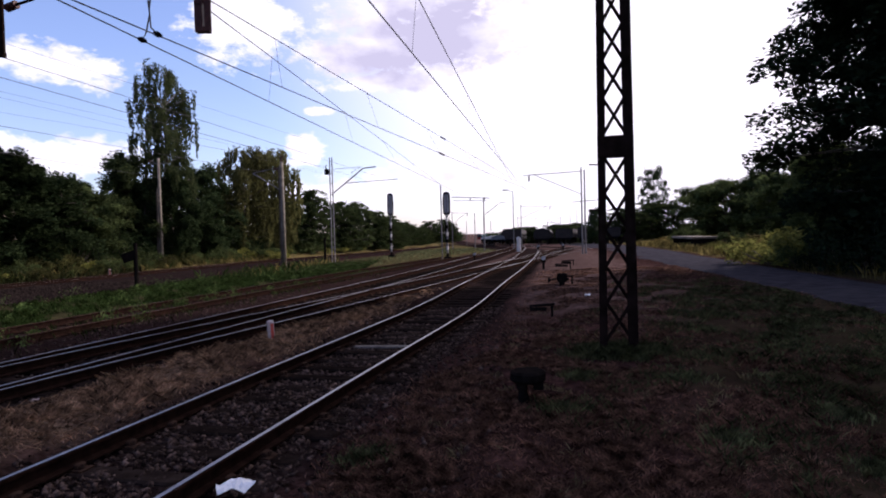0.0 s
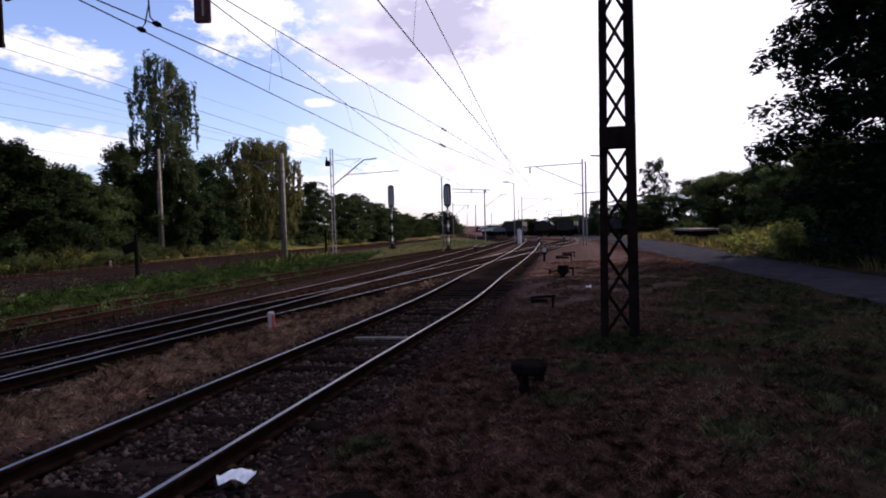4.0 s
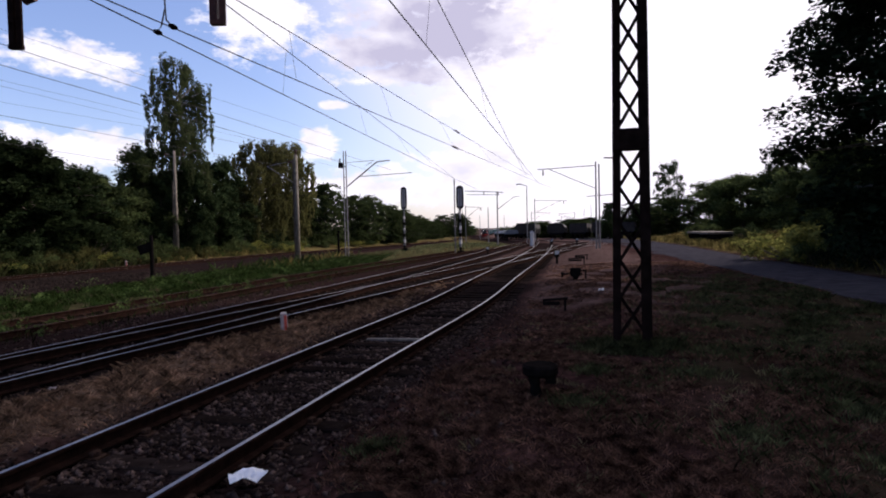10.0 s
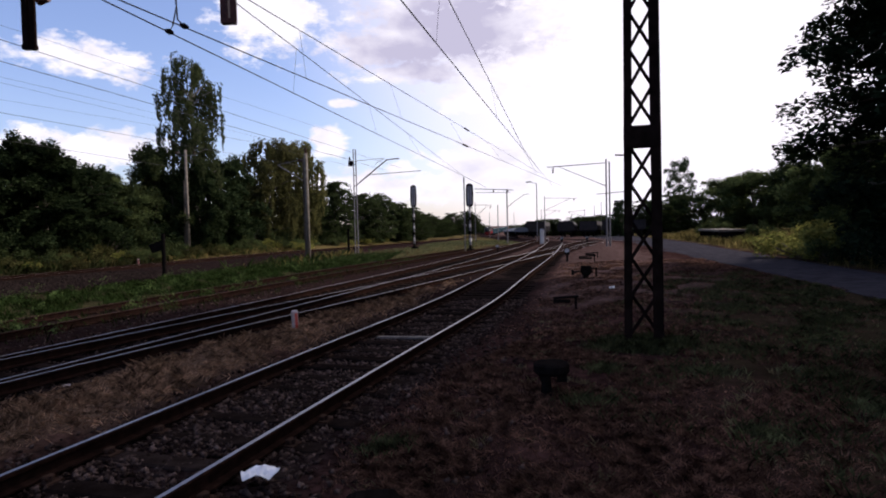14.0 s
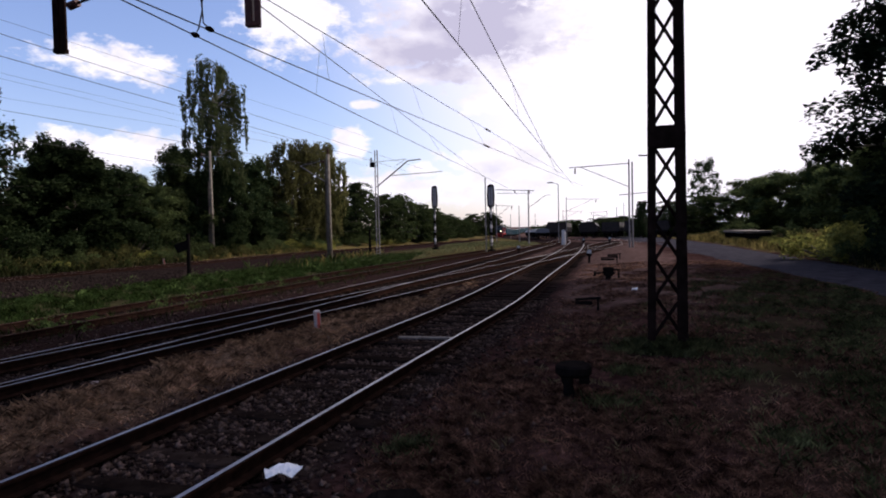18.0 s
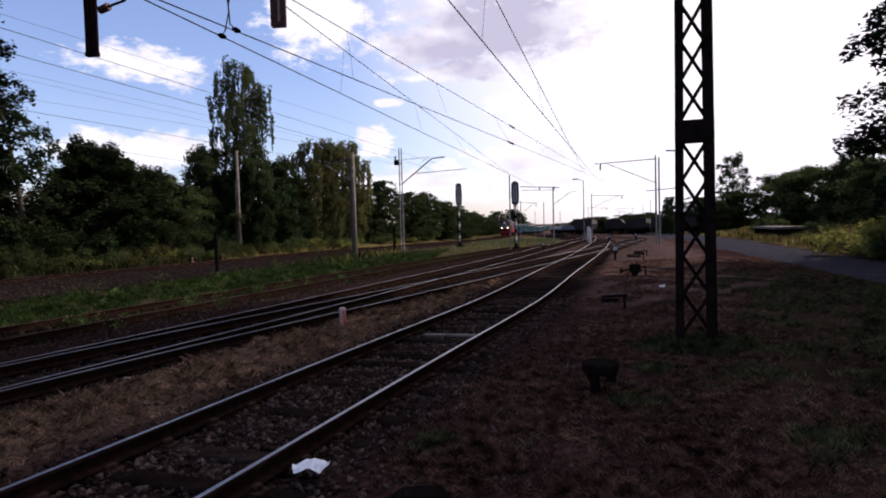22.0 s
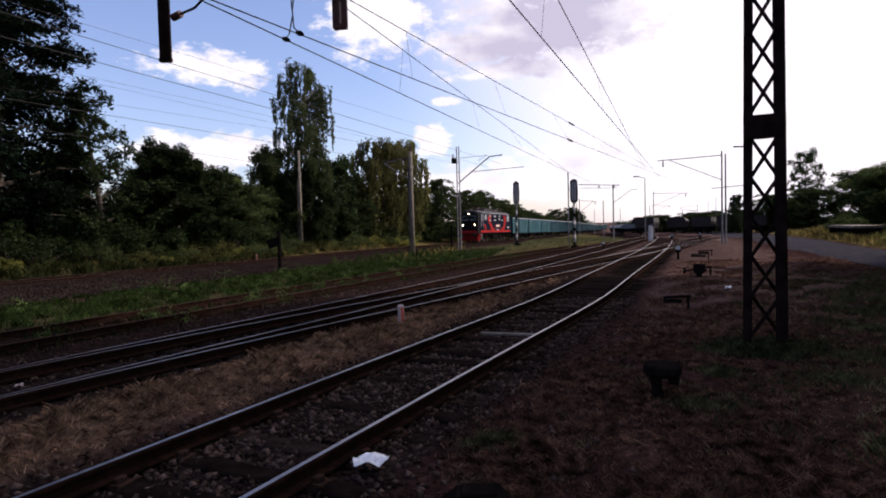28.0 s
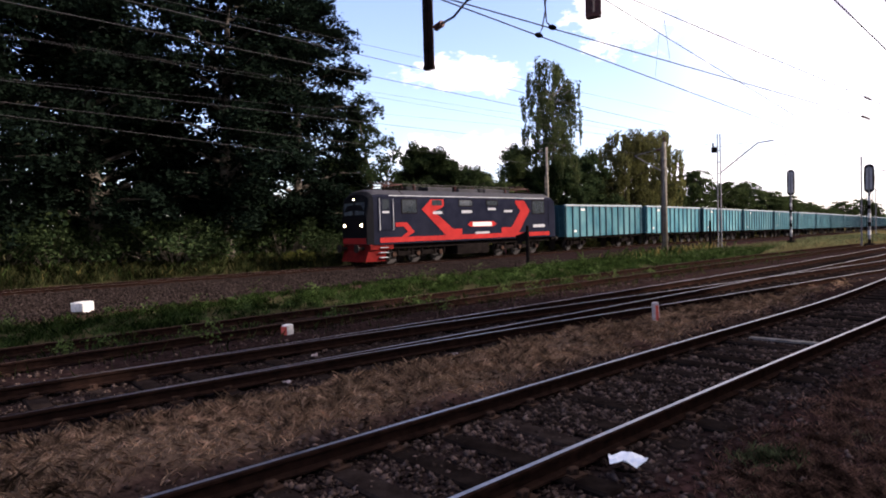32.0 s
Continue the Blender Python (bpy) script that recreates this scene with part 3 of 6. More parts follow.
def ground_material():
    m = bpy.data.materials.new("yard ground")
    m.use_nodes = True
    nt = m.node_tree
    N, L = nt.nodes.new, nt.links.new
    b = nt.nodes["Principled BSDF"]
    b.inputs["Roughness"].default_value, b.inputs["Specular IOR Level"].default_value = 1.0, 0.0
    tc = N("ShaderNodeTexCoord")

    def noise_ramp(scale, c1, c2, lo=0.35, hi=0.68, detail=7):
        n, r = N("ShaderNodeTexNoise"), N("ShaderNodeValToRGB")
        n.inputs["Scale"].default_value, n.inputs["Detail"].default_value, n.inputs["Roughness"].default_value = scale, detail, 0.65
        L(tc.outputs["Object"], n.inputs["Vector"])
        r.color_ramp.elements[0].position, r.color_ramp.elements[1].position = lo, hi
        r.color_ramp.elements[0].color, r.color_ramp.elements[1].color = (*c1, 1), (*c2, 1)
        L(n.outputs[0], r.inputs[0])
        return r.outputs[0]

    col = noise_ramp(7.0, (0.006, 0.0031, 0.0028), (0.060, 0.032, 0.029), 0.34, 0.72, 10)
    patch = noise_ramp(1.1, (0.4, 0.4, 0.42), (1.5, 1.42, 1.4), 0.34, 0.66, 5)
    mu = N("ShaderNodeMixRGB")
    mu.blend_type = "MULTIPLY"
    mu.inputs[0].default_value = 1
    L(col, mu.inputs[1])
    L(patch, mu.inputs[2])
    col = mu.outputs[0]
    zones = (("bare_sunlit", noise_ramp(4.0, (0.036, 0.022, 0.020), (0.145, 0.094, 0.084))), ("ballast", noise_ramp(14.0, (0.004, 0.0026, 0.0025), (0.028, 0.0185, 0.018))), ("dry", noise_ramp(14, (0.035, 0.022, 0.016), (0.20, 0.13, 0.09))),
             ("green", noise_ramp(4.0, (0.018, 0.018, 0.009), (0.052, 0.046, 0.022))), ("gold", noise_ramp(2.0, (0.06, 0.05, 0.02), (0.14, 0.105, 0.045))))
    for key, c in zones:
        at = N("ShaderNodeAttribute")
        at.attribute_name = key
        mx = N("ShaderNodeMixRGB")
        L(at.outputs["Fac"], mx.inputs[0])
        L(col, mx.inputs[1])
        L(c, mx.inputs[2])
        col = mx.outputs[0]
    L(col, b.inputs["Base Color"])
    n = N("ShaderNodeTexNoise")
    n.inputs["Scale"].default_value, n.inputs["Detail"].default_value = 16, 6
    L(tc.outputs["Object"], n.inputs["Vector"])
    bm = N("ShaderNodeBump")
    bm.inputs["Strength"].default_value, bm.inputs["Distance"].default_value = 0.7, 0.04
    L(n.outputs[0], bm.inputs["Height"])
    L(bm.outputs[0], b.inputs["Normal"])
    return m


def build_ground():
    xs = np.r_[-2500, -1200, -600, -300, -150, -90, np.arange(-60, -30, 1.0), np.arange(-30, -14, 0.5), np.arange(-14, 14, 0.25), np.arange(14, 34, 0.7), 40, 55, 80, 130, 300, 700, 1400, 2500]
    ys = np.r_[-2500, -1200, -500, -200, -90, -40, -20, np.arange(-12, 30, 0.3), np.arange(30, 60, 0.8), np.arange(60, 130, 2.5), 150, 180, 220, 280, 350, 450, 600, 900, 1400, 2500]
    X, Y = np.meshgrid(xs, ys)
    Z = ground_z(X, Y)
    nx, ny = len(xs), len(ys)
    me = bpy.data.meshes.new("ground")
    idx = np.arange(nx * ny).reshape(ny, nx)
    quads = np.stack([idx[:-1, :-1], idx[:-1, 1:], idx[1:, 1:], idx[1:, :-1]], -1).reshape(-1, 4)
    me.from_pydata(np.stack([X, Y, Z], -1).reshape(-1, 3).tolist(), [], quads.tolist())
    me.polygons.foreach_set("use_smooth", [True] * len(me.polygons))
    for key, w in zip(("ballast", "dry", "green", "gold", "bare_sunlit"), ground_zones(X, Y)):
        at = me.attributes.new(key, "FLOAT", "POINT")
        at.data.foreach_set("value", np.clip(w, 0, 1).reshape(-1).astype(np.float32))
    me.materials.append(ground_material())
    return tagged(new("ground", me), "brown yard ground with ballast, dry tan and green grass", "ground", kind="structure")


build_ground()


def build_road():
    ys = [-30, -10, 0, 6, 12, 18, 24, 32, 40, 52, 68, 90, 120, 160]
    me = Mesh()
    rows = []
    for y in ys:
        l, r = 7.6 + 0.145 * y, 10.1 + 0.19 * y
        wl, wr = 0.12 * math.sin(y * 0.9), 0.15 * math.sin(y * 0.7 + 1)
        rows.append([(l + wl, y), (l + 0.4 + wl, y), ((l + r) / 2, y), (r - 0.4 + wr, y), (r + wr, y)])
    v = [(x, y, float(ground_z(x, y)) + dz) for row in rows for (x, y), dz in zip(row, (0.0, 0.035, 0.06, 0.035, 0.0))]
    me.add(v, [(i * 5 + k, i * 5 + k + 1, i * 5 + k + 6, i * 5 + k + 5) for i in range(len(ys) - 1) for k in range(4)])
    tagged(part("road", me, M["asphalt"], smooth=True), "narrow worn grey asphalt lane beside the yard", "road", kind="structure")


build_road()

# ---- tracks ----
RAIL = [(-0.07, 0.0), (0.07, 0.0), (0.07, 0.018), (0.012, 0.035), (0.012, 0.105), (0.036, 0.118), (0.036, 0.143), (0.028, 0.149), (0.012, 0.1505), (-0.030, 0.1505), (-0.036, 0.145), (-0.036, 0.118), (-0.012, 0.105), (-0.012, 0.035), (-0.07, 0.018)]


def rail_mesh(line, off, ys, z):
    """A flat-bottomed rail along a line; its head's top lies at z."""
    me = Mesh()
    n = len(RAIL)
    v = []
    for y in ys:
        s = (line(y + 0.3) - line(y - 0.3)) / 0.6
        k = math.hypot(1, s)
        nx, ny = 1 / k, -s / k
        px, py = line(y) + nx * off, y + ny * off
        v += [(px + nx * rx, py + ny * rx, z - float(fall(py)) - 0.15 + rz) for rx, rz in RAIL]
    me.v = v
    for i in range(len(ys) - 1):
        for k in range(n):
            me.f.append((i * n + k, i * n + (k + 1) % n, (i + 1) * n + (k + 1) % n, (i + 1) * n + k))
            me.mi.append(1 if k in (8, 9) else 0)
    return me


def sleeper_mesh(length=2.5, w=0.25, h=0.15):
    me = Mesh()
    me.box(-length / 2, -w / 2, -h, length / 2, w / 2, 0, 0, 0.02)
    for sx in (-0.753, 0.753):
        me.box(sx - 0.17, -0.08, 0.0, sx + 0.17, 0.08, 0.016, 1)
        for dx in (-0.12, 0.12):
            me.tube([(sx + dx, 0, 0.016), (sx + dx, 0, 0.06)], 0.022, 6, 1)
            me.box(sx + dx * 0.72 - 0.03, -0.05, 0.016, sx + dx * 0.72 + 0.03, 0.05, 0.062, 1, 0.01)
    return me.data("sleeper", [M["sleeper"], M["plate"]])


SLEEPER = sleeper_mesh()
rng = random.Random(5)


def build_track(line, y0, y1, z, label, shiny="rail_head", sleepers=(0, 60), pitch=0.62, step=1.0, drop=0.0):
    t = thing("railway_track", label, "railway track", kind="structure")
    head = M[shiny]
    ys = [y0 + (y1 - y0) * i / max(2, int((y1 - y0) / step)) for i in range(max(2, int((y1 - y0) / step)) + 1)]
    for off in (-0.753, 0.753):
        part("rail", rail_mesh(line, off, ys, z), [M["rail_side"], head], t)
    y = max(y0, sleepers[0])
    while y < min(y1, sleepers[1]):
        s = (line(y + 0.3) - line(y - 0.3)) / 0.6
        m = pose(line(y), y, z - float(fall(y)) - 0.17 - drop + rng.uniform(-0.012, 0.006), rng.uniform(-1, 1), rng.uniform(-0.6, 0.6), -math.degrees(math.atan(s)) + rng.uniform(-1.2, 1.2))
        part("sleeper", SLEEPER, [], t, m=m)
        y += pitch * math.cos(math.atan(s)) * rng.uniform(0.94, 1.06)
    return t


build_track(line_a, -6, 105, 0.0, "siding with shiny worn rails on dark timber sleepers", "rail_head", (-3, 42))
build_track(line_b1, -12, 105, 0.0, "siding with dark rusty rails on timber sleepers", "rail_worn", (-3, 40))
build_track(line_b2, 2, 100, 0.0, "diverging turnout track with worn rails", "rail_worn", (18, 45))
build_track(line_c, -12, 50, -0.02, "old rusty siding half buried in weeds", "rail_rust", (-6, 40), drop=0.03)
build_track(line_main, -70, 420, MAIN_Z, "electrified main line with brown rails on ballast", "rail_main", (-6, 70), 0.75, step=4.0)
build_track(line_yard, 31, 100, 0.0, "far yard track with freight wagons", "rail_worn", (0, 0), step=4.0)


# ---- masts, poles, signals ----
def lattice_mast(x, y, az, height, w0=0.575, w1=0.45, d=0.24, label=""):
    """A mast of two channel legs joined by crossed flats and batten plates."""
    z0 = float(ground_z(x, y)) - 0.15
    t = thing("lattice_mast", label, "mast", pose(x, y, z0, 0, 0, az))
    h = height - z0
    half = lambda z: (w0 + (w1 - w0) * z / h) / 2  # noqa: E731
    fl = {-1: 0.115, 1: 0.15}
    for sx in (-1, 1):
        w = fl[sx]
        sec = [(0, -d / 2), (w, -d / 2), (w, -d / 2 + 0.016), (0.016, -d / 2 + 0.016), (0.016, d / 2 - 0.016), (w, d / 2 - 0.016), (w, d / 2), (0, d / 2)]
        me = Mesh().add([(sx * (half(z) - xx), yy, z) for z in (0, h) for xx, yy in sec], [tuple(range(8)), tuple(reversed(range(8, 16)))] + [(k, 8 + k, 8 + (k + 1) % 8, (k + 1) % 8) for k in range(8)])
        part("channel_leg", me, M["lattice"], t)
    bay, z = 0.56, 0.36
    while z + bay < h:
        if z < 3.3 < z + bay:
            z = 3.50
            continue
        for sy, s in ((-1, 1), (1, -1)):
            yy = sy * (d / 2 + 0.006)
            a, b = half(z) - 0.06, half(z + bay) - 0.06
            part("cross_brace", Mesh().bar((-s * a, yy, z - 0.06), (s * b, yy, z + bay + 0.06), 0.012, 0.05), M["lattice"], t)
        z += bay
    for p, ph in ((-0.1, 0.25), (3.155, 0.31), (7.1, 0.3)):
        me = Mesh()
        for sy in (-1, 1):
            me.box(-half(p), sy * (d / 2 + 0.012) - 0.006, p, half(p), sy * (d / 2 + 0.012) + 0.006, p + ph)
        part("batten_plate", me, M["lattice"], t)
    for zz, xx in ((3.05, -0.4), (2.35, -0.42)):
        part("bolt_bracket", Mesh().bar((-half(zz), 0, zz), (xx, 0, zz + 0.01), 0.02), M["lattice"], t)
    part("footing", Mesh().box(-w0 / 2 - 0.06, -d / 2 - 0.1, -0.25, w0 / 2 + 0.06, d / 2 + 0.1, 0.10, 0, 0.03), M["lattice"], t, "dark footing in the grass")
    return t


lattice_mast(2.85, 9.44, -17.0, 8.9, label="tall dark rusted lattice steel mast in dry grass")


def portal_point(k, z):
    return (2.95 - 0.966 * k, 9.75 + 0.259 * k, z)


def build_portal():
    """The boom over the tracks with its hanging posts, arms and insulators."""
    t = thing("catenary_portal_boom", "lattice boom over the tracks carrying dark drop posts", "catenary portal")
    for dz in (8.3, 8.9):
        for dy in (-0.2, 0.2):
            a, b = Vector(portal_point(-0.3, dz)), Vector(portal_point(14, dz))
            off = Vector((0.259, 0.966, 0)) * dy
            part("chord", Mesh().bar(a + off, b + off, 0.08, 0.08), M["lattice"], t)
    for i in range(14):
        for dy in (-0.2, 0.2):
            off = Vector((0.259, 0.966, 0)) * dy
            a, b = Vector(portal_point(i, 8.3 + 0.6 * (i % 2))), Vector(portal_point(i + 1, 8.9 - 0.6 * (i % 2)))
            part("web_bar", Mesh().bar(a + off, b + off, 0.05, 0.02), M["lattice"], t)
    for k, zb, arm in ((12.05, 5.72, True), (7.3, 5.72, False)):
        x, y, _ = portal_point(k, 0)
        me = Mesh()
        for sx in (-0.105, 0.105):
            v = Vector((0.966, -0.259, 0)) * sx
            me.bar(Vector((x, y, zb)) + v, Vector((x, y, 8.4)) + v, 0.11, 0.06)
        me.bar(Vector((x, y, zb)), Vector((x, y, 8.4)), 0.03, 0.17)
        me.box(x - 0.13, y - 0.07, zb - 0.03, x + 0.13, y + 0.07, zb + 0.06)
        for zz in (zb + 0.5, zb + 1.0, zb + 1.5):
            me.box(x - 0.12, y - 0.05, zz, x + 0.12, y + 0.05, zz + 0.08)
        part("drop_post", me, M["lattice"] if arm else M["insulator"], t, "dark hanging post")
    return t


build_portal()


def insulator(me, a, b, r=0.07, n=6, mi=1):
    a, b = Vector(a), Vector(b)
    for i in range(n):
        c = a.lerp(b, (i + 0.5) / n)
        me.disc(c, b - a, r, (b - a).length / n * 0.6, 10, mi)
    me.tube([a, b], 0.03, 6, mi)


def build_arm(k, z, reach, name="registration_arm"):
    """The arm from a drop post that holds the contact wire."""
    t = thing(name, "bent steel registration arm with a dark insulator", "catenary arm")
    a, b = Vector(portal_point(k, z)), Vector(portal_point(k - reach, z + 0.42))
    d = b - a
    me = Mesh()
    insulator(me, a + d * 0.03, a + d * 0.16, 0.085, 4, 0)
    part("insulator", me, M["insulator"], t)
    me = Mesh()
    me.tube([a + d * 0.14, a + d * 0.35 + Vector((0, 0, -0.03)), a + d * 0.55 + Vector((0, 0, 0.12)), b], 0.028, 7)
    part("arm_tube", me, M["iron"], t)
    return t


build_arm(11.85, 6.62, 2.1)
build_arm(6.9, 6.5, -1.6)


def concrete_pole(x, y, height, r0, r1, mat, label, arms=(), lean=0.0, name="catenary_pole"):
    z0 = float(ground_z(x, y)) - 0.1
    t = thing(name, label, "pole", pose(x, y, z0))
    h = height - z0
    part("pole", Mesh().tube([(0, 0, 0), (lean * h * 0.5, 0, h * 0.5), (lean * h, 0, h)], [r0, (r0 + r1) / 2, r1], 10), mat, t, smooth=True)
    return t, h


def build_poles():
    # pole with a cantilever over the main line
    t, h = concrete_pole(-9.95, 42.3, 7.0, 0.15, 0.12, M["concrete"], "weathered concrete catenary pole with a thin cantilever", ())
    me = Mesh()
    me.tube([(0, 0, h - 2.0), (-2.05, 0.4, h - 0.7)], 0.04, 6)
    me.tube([(0, 0, h - 0.35), (-2.05, 0.4, h - 0.7)], 0.025, 6)
    part("cantilever", me, M["galv"], t)
    me = Mesh()
    insulator(me, (0, 0, h), (0, 0, h + 0.35), 0.08, 4, 0)
    part("insulator", me, M["insulator"], t)
    me = Mesh()
    insulator(me, (-0.25, 0.05, h - 0.5), (-0.55, 0.1, h - 0.45), 0.07, 4, 0)
    part("insulator", me, M["insulator"], t)
    part("pole_strip", Mesh().box(-0.24, -0.05, 0, -0.13, 0.08, h - 0.3, 0, 0.02), M["timber_pole"], t, "dark strip along one side of the pole")
    # tall pole in front of the birch
    t, h = concrete_pole(-23.9, 55.6, 9.2, 0.17, 0.11, M["concrete"], "tall pale concrete pole beside a birch", ())
    me = Mesh().tube([(-0.9, 0.1, h - 0.5), (0.9, -0.1, h - 0.5)], 0.04, 6)
    part("crossarm", me, M["galv"], t)
    part("pole_strip", Mesh().tube([(-0.34, 0.1, 0), (-0.26, 0.1, h * 0.72)], [0.10, 0.07], 8), M["timber_pole"], t, "dark timber stub beside it")
    for sx in (-0.8, 0.8):
        me = Mesh()
        insulator(me, (sx, 0, h - 0.45), (sx, 0, h - 0.15), 0.06, 3, 0)
        part("insulator", me, M["insulator"], t)
    # twin-post mast with the long bracket
    z0 = float(ground_z(-7.8, 49.8)) - 0.1
    t = thing("catenary_mast", "twin-post steel catenary mast with a long bracket arm", "catenary mast", pose(-7.8, 49.8, z0, 0, 0, -13))
    h = 8.15 - z0
    for sx in (-0.13, 0.13):
        part("post", Mesh().bar((sx, 0, 0), (sx * 0.75, 0, h), 0.06, 0.09), M["galv"], t)
    for i in range(9):
        part("batten", Mesh().bar((-0.14, 0, 0.5 + i * 0.85), (0.14, 0, 0.5 + i * 0.85), 0.04, 0.06), M["galv"], t)
    part("bracket", Mesh().tube([(0.15, 0, h - 2.85), (2.7, 0, h - 0.98), (3.75, 0, h - 0.92)], 0.05, 6), M["galv"], t)
    part("bracket_tie", Mesh().tube([(0.15, 0, h - 0.95), (2.5, 0, h - 0.85), (1.7, 0, h - 1.3)], 0.018, 5), M["galv"], t)
    part("contact_arm", Mesh().tube([(1.1, 0, h - 2.1), (5.5, 0, h - 1.95)], 0.03, 6), M["galv"], t)
    me = Mesh()
    me.box(-0.52, -0.12, h - 1.35, -0.16, 0.12, h - 0.95, 0, 0.03)
    insulator(me, (-0.42, 0, h - 0.95), (-0.42, 0, h - 0.6), 0.07, 4, 0)
    part("switch_box", me, M["iron"], t)
    # dark stub posts in the grass strip
    for x, y, hh in ((-13.3, 28.2, 2.05), (-26.8, 50.5, 2.2), (-8.6, 50.6, 2.1)):
        z = float(ground_z(x, y))
        s = thing("marker_post", "dark iron marker post standing in grass", "post", pose(x, y, z - 0.1))
        part("shaft", Mesh().tube([(0, 0, 0), (0, 0, hh + 0.1)], [0.10, 0.085], 8), M["iron"], s)
        if x < -12 and x > -15:
            part("board", Mesh().box(-0.75, -0.02, hh - 0.5, -0.12, 0.02, hh - 0.08, 0, 0.01, Matrix.Rotation(radians(-20), 4, "Y") @ pose(0.68, 0, -0.2)), M["iron"], s, "tilted dark sign board")


build_poles()


M["grey_trim_dull"] = material("dull grey signal back", (0.22, 0.205, 0.21), (0.34, 0.32, 0.325), 5, 0.8, 0, 0.1)


def build_signal(x, y, top, board, label):
    z0 = float(ground_z(x, y)) - 0.1
    t = thing("signal", label, "railway signal", pose(x, y, z0, 0, 0, -8))
    h = top - z0
    part("mast", Mesh().tube([(0, 0, 0), (0, 0, h * 0.98)], [0.085, 0.06], 8), M["galv"], t)
    for i in range(6):
        part("mast_band", Mesh().tube([(0, 0, 0.35 + i * 0.55), (0, 0, 0.62 + i * 0.55)], 0.092, 8), M["white_paint"] if i % 2 else M["iron"], t)
    n = 14
    pts = []
    for i in range(n):
        a = 2 * math.pi * i / n
        pts.append((0.30 * math.cos(a), (board / 2 - 0.3) * (1 if math.sin(a) > 0 else -1) * (abs(math.sin(a)) > 1e-6) + 0.3 * math.sin(a) + h - board / 2))
    part("board", Mesh().prism(pts, -0.03, 0.03), M["iron"], t, "black oval signal board seen from behind")
    part("back_panel", Mesh().box(-0.18, -0.05, h - board + 0.22, 0.18, -0.03, h - 0.22, 0, 0.01), M["grey_trim_dull"], t, "dull pale grey back panel")
    for i in range(4):
        part("lamp_housing", Mesh().box(-0.13, 0.03, h - board + 0.28 + i * (board - 0.5) / 4, 0.13, 0.32, h - board + 0.52 + i * (board - 0.5) / 4, 0, 0.03), M["galv"], t)
    me = Mesh()
    for sx in (-0.16, 0.16):
        me.bar((sx, 0.18, 0.2), (sx, 0.18, h - board), 0.03)
    for i in range(int((h - board) / 0.35)):
        me.bar((-0.16, 0.18, 0.4 + i * 0.35), (0.16, 0.18, 0.4 + i * 0.35), 0.02)
    part("ladder", me, M["iron"], t)
    part("base", Mesh().box(-0.28, -0.28, -0.1, 0.28, 0.28, 0.35, 0, 0.04), M["iron"], t)
    return t


build_signal(-3.7, 58.3, 5.75, 2.1, "colour light signal seen from behind on a banded mast")
s2 = build_signal(1.3, 48.6, 5.12, 1.85, "colour light signal seen from behind on a banded mast")
part("aerial", Mesh().tube([(-0.42, 0, 0.0), (-0.42, 0, 5.95)], 0.05, 6), M["galv"], s2)


# ---- overhead wires ----
# contact wire and messenger of a line: x at y = 0, slope, height; then the stretch in y and where droppers hang
LINES = [
    ((-7.29, 0.1716, 5.6), (-6.25, 0.1182, 6.8), 3.0, 62.0, (17.2, 25.0, 33.0, 41.0)),
    ((-8.42, 0.3093, 5.6), (-7.95, 0.2701, 6.8), 3.0, 62.0, (15.6, 21.7, 29.0, 37.0)),
    ((-2.96, 0.2075, 5.6), (-2.40, 0.1731, 6.8), 3.0, 62.0, (12.9, 22.0, 31.0, 40.0)),
    ((-30.6, 0.123, 7.45), (-30.6, 0.263, 8.0), -20.0, 60.0, (2.0, 50.0)),
]
# single wires: x at y = 0, slope, height, sag, stretch in y
SINGLES = [(-16.36, 0.191, 7.5, 0.0, -10, 60), (-16.75, 0.1905, 7.0, 0.0, -10, 56), (-25.5, -0.065, 6.4, 0.0, 2, 26), (-26.1, 0.266, 8.6, 0.0, -20, 62), (-25.77, 0.2178, 8.6, 0.0, -20, 70), (-35.0, 0.415, 8.6, 0.0, 0, 56), (-19.5, 0.257, 8.6, 0.0, -20, 45)]


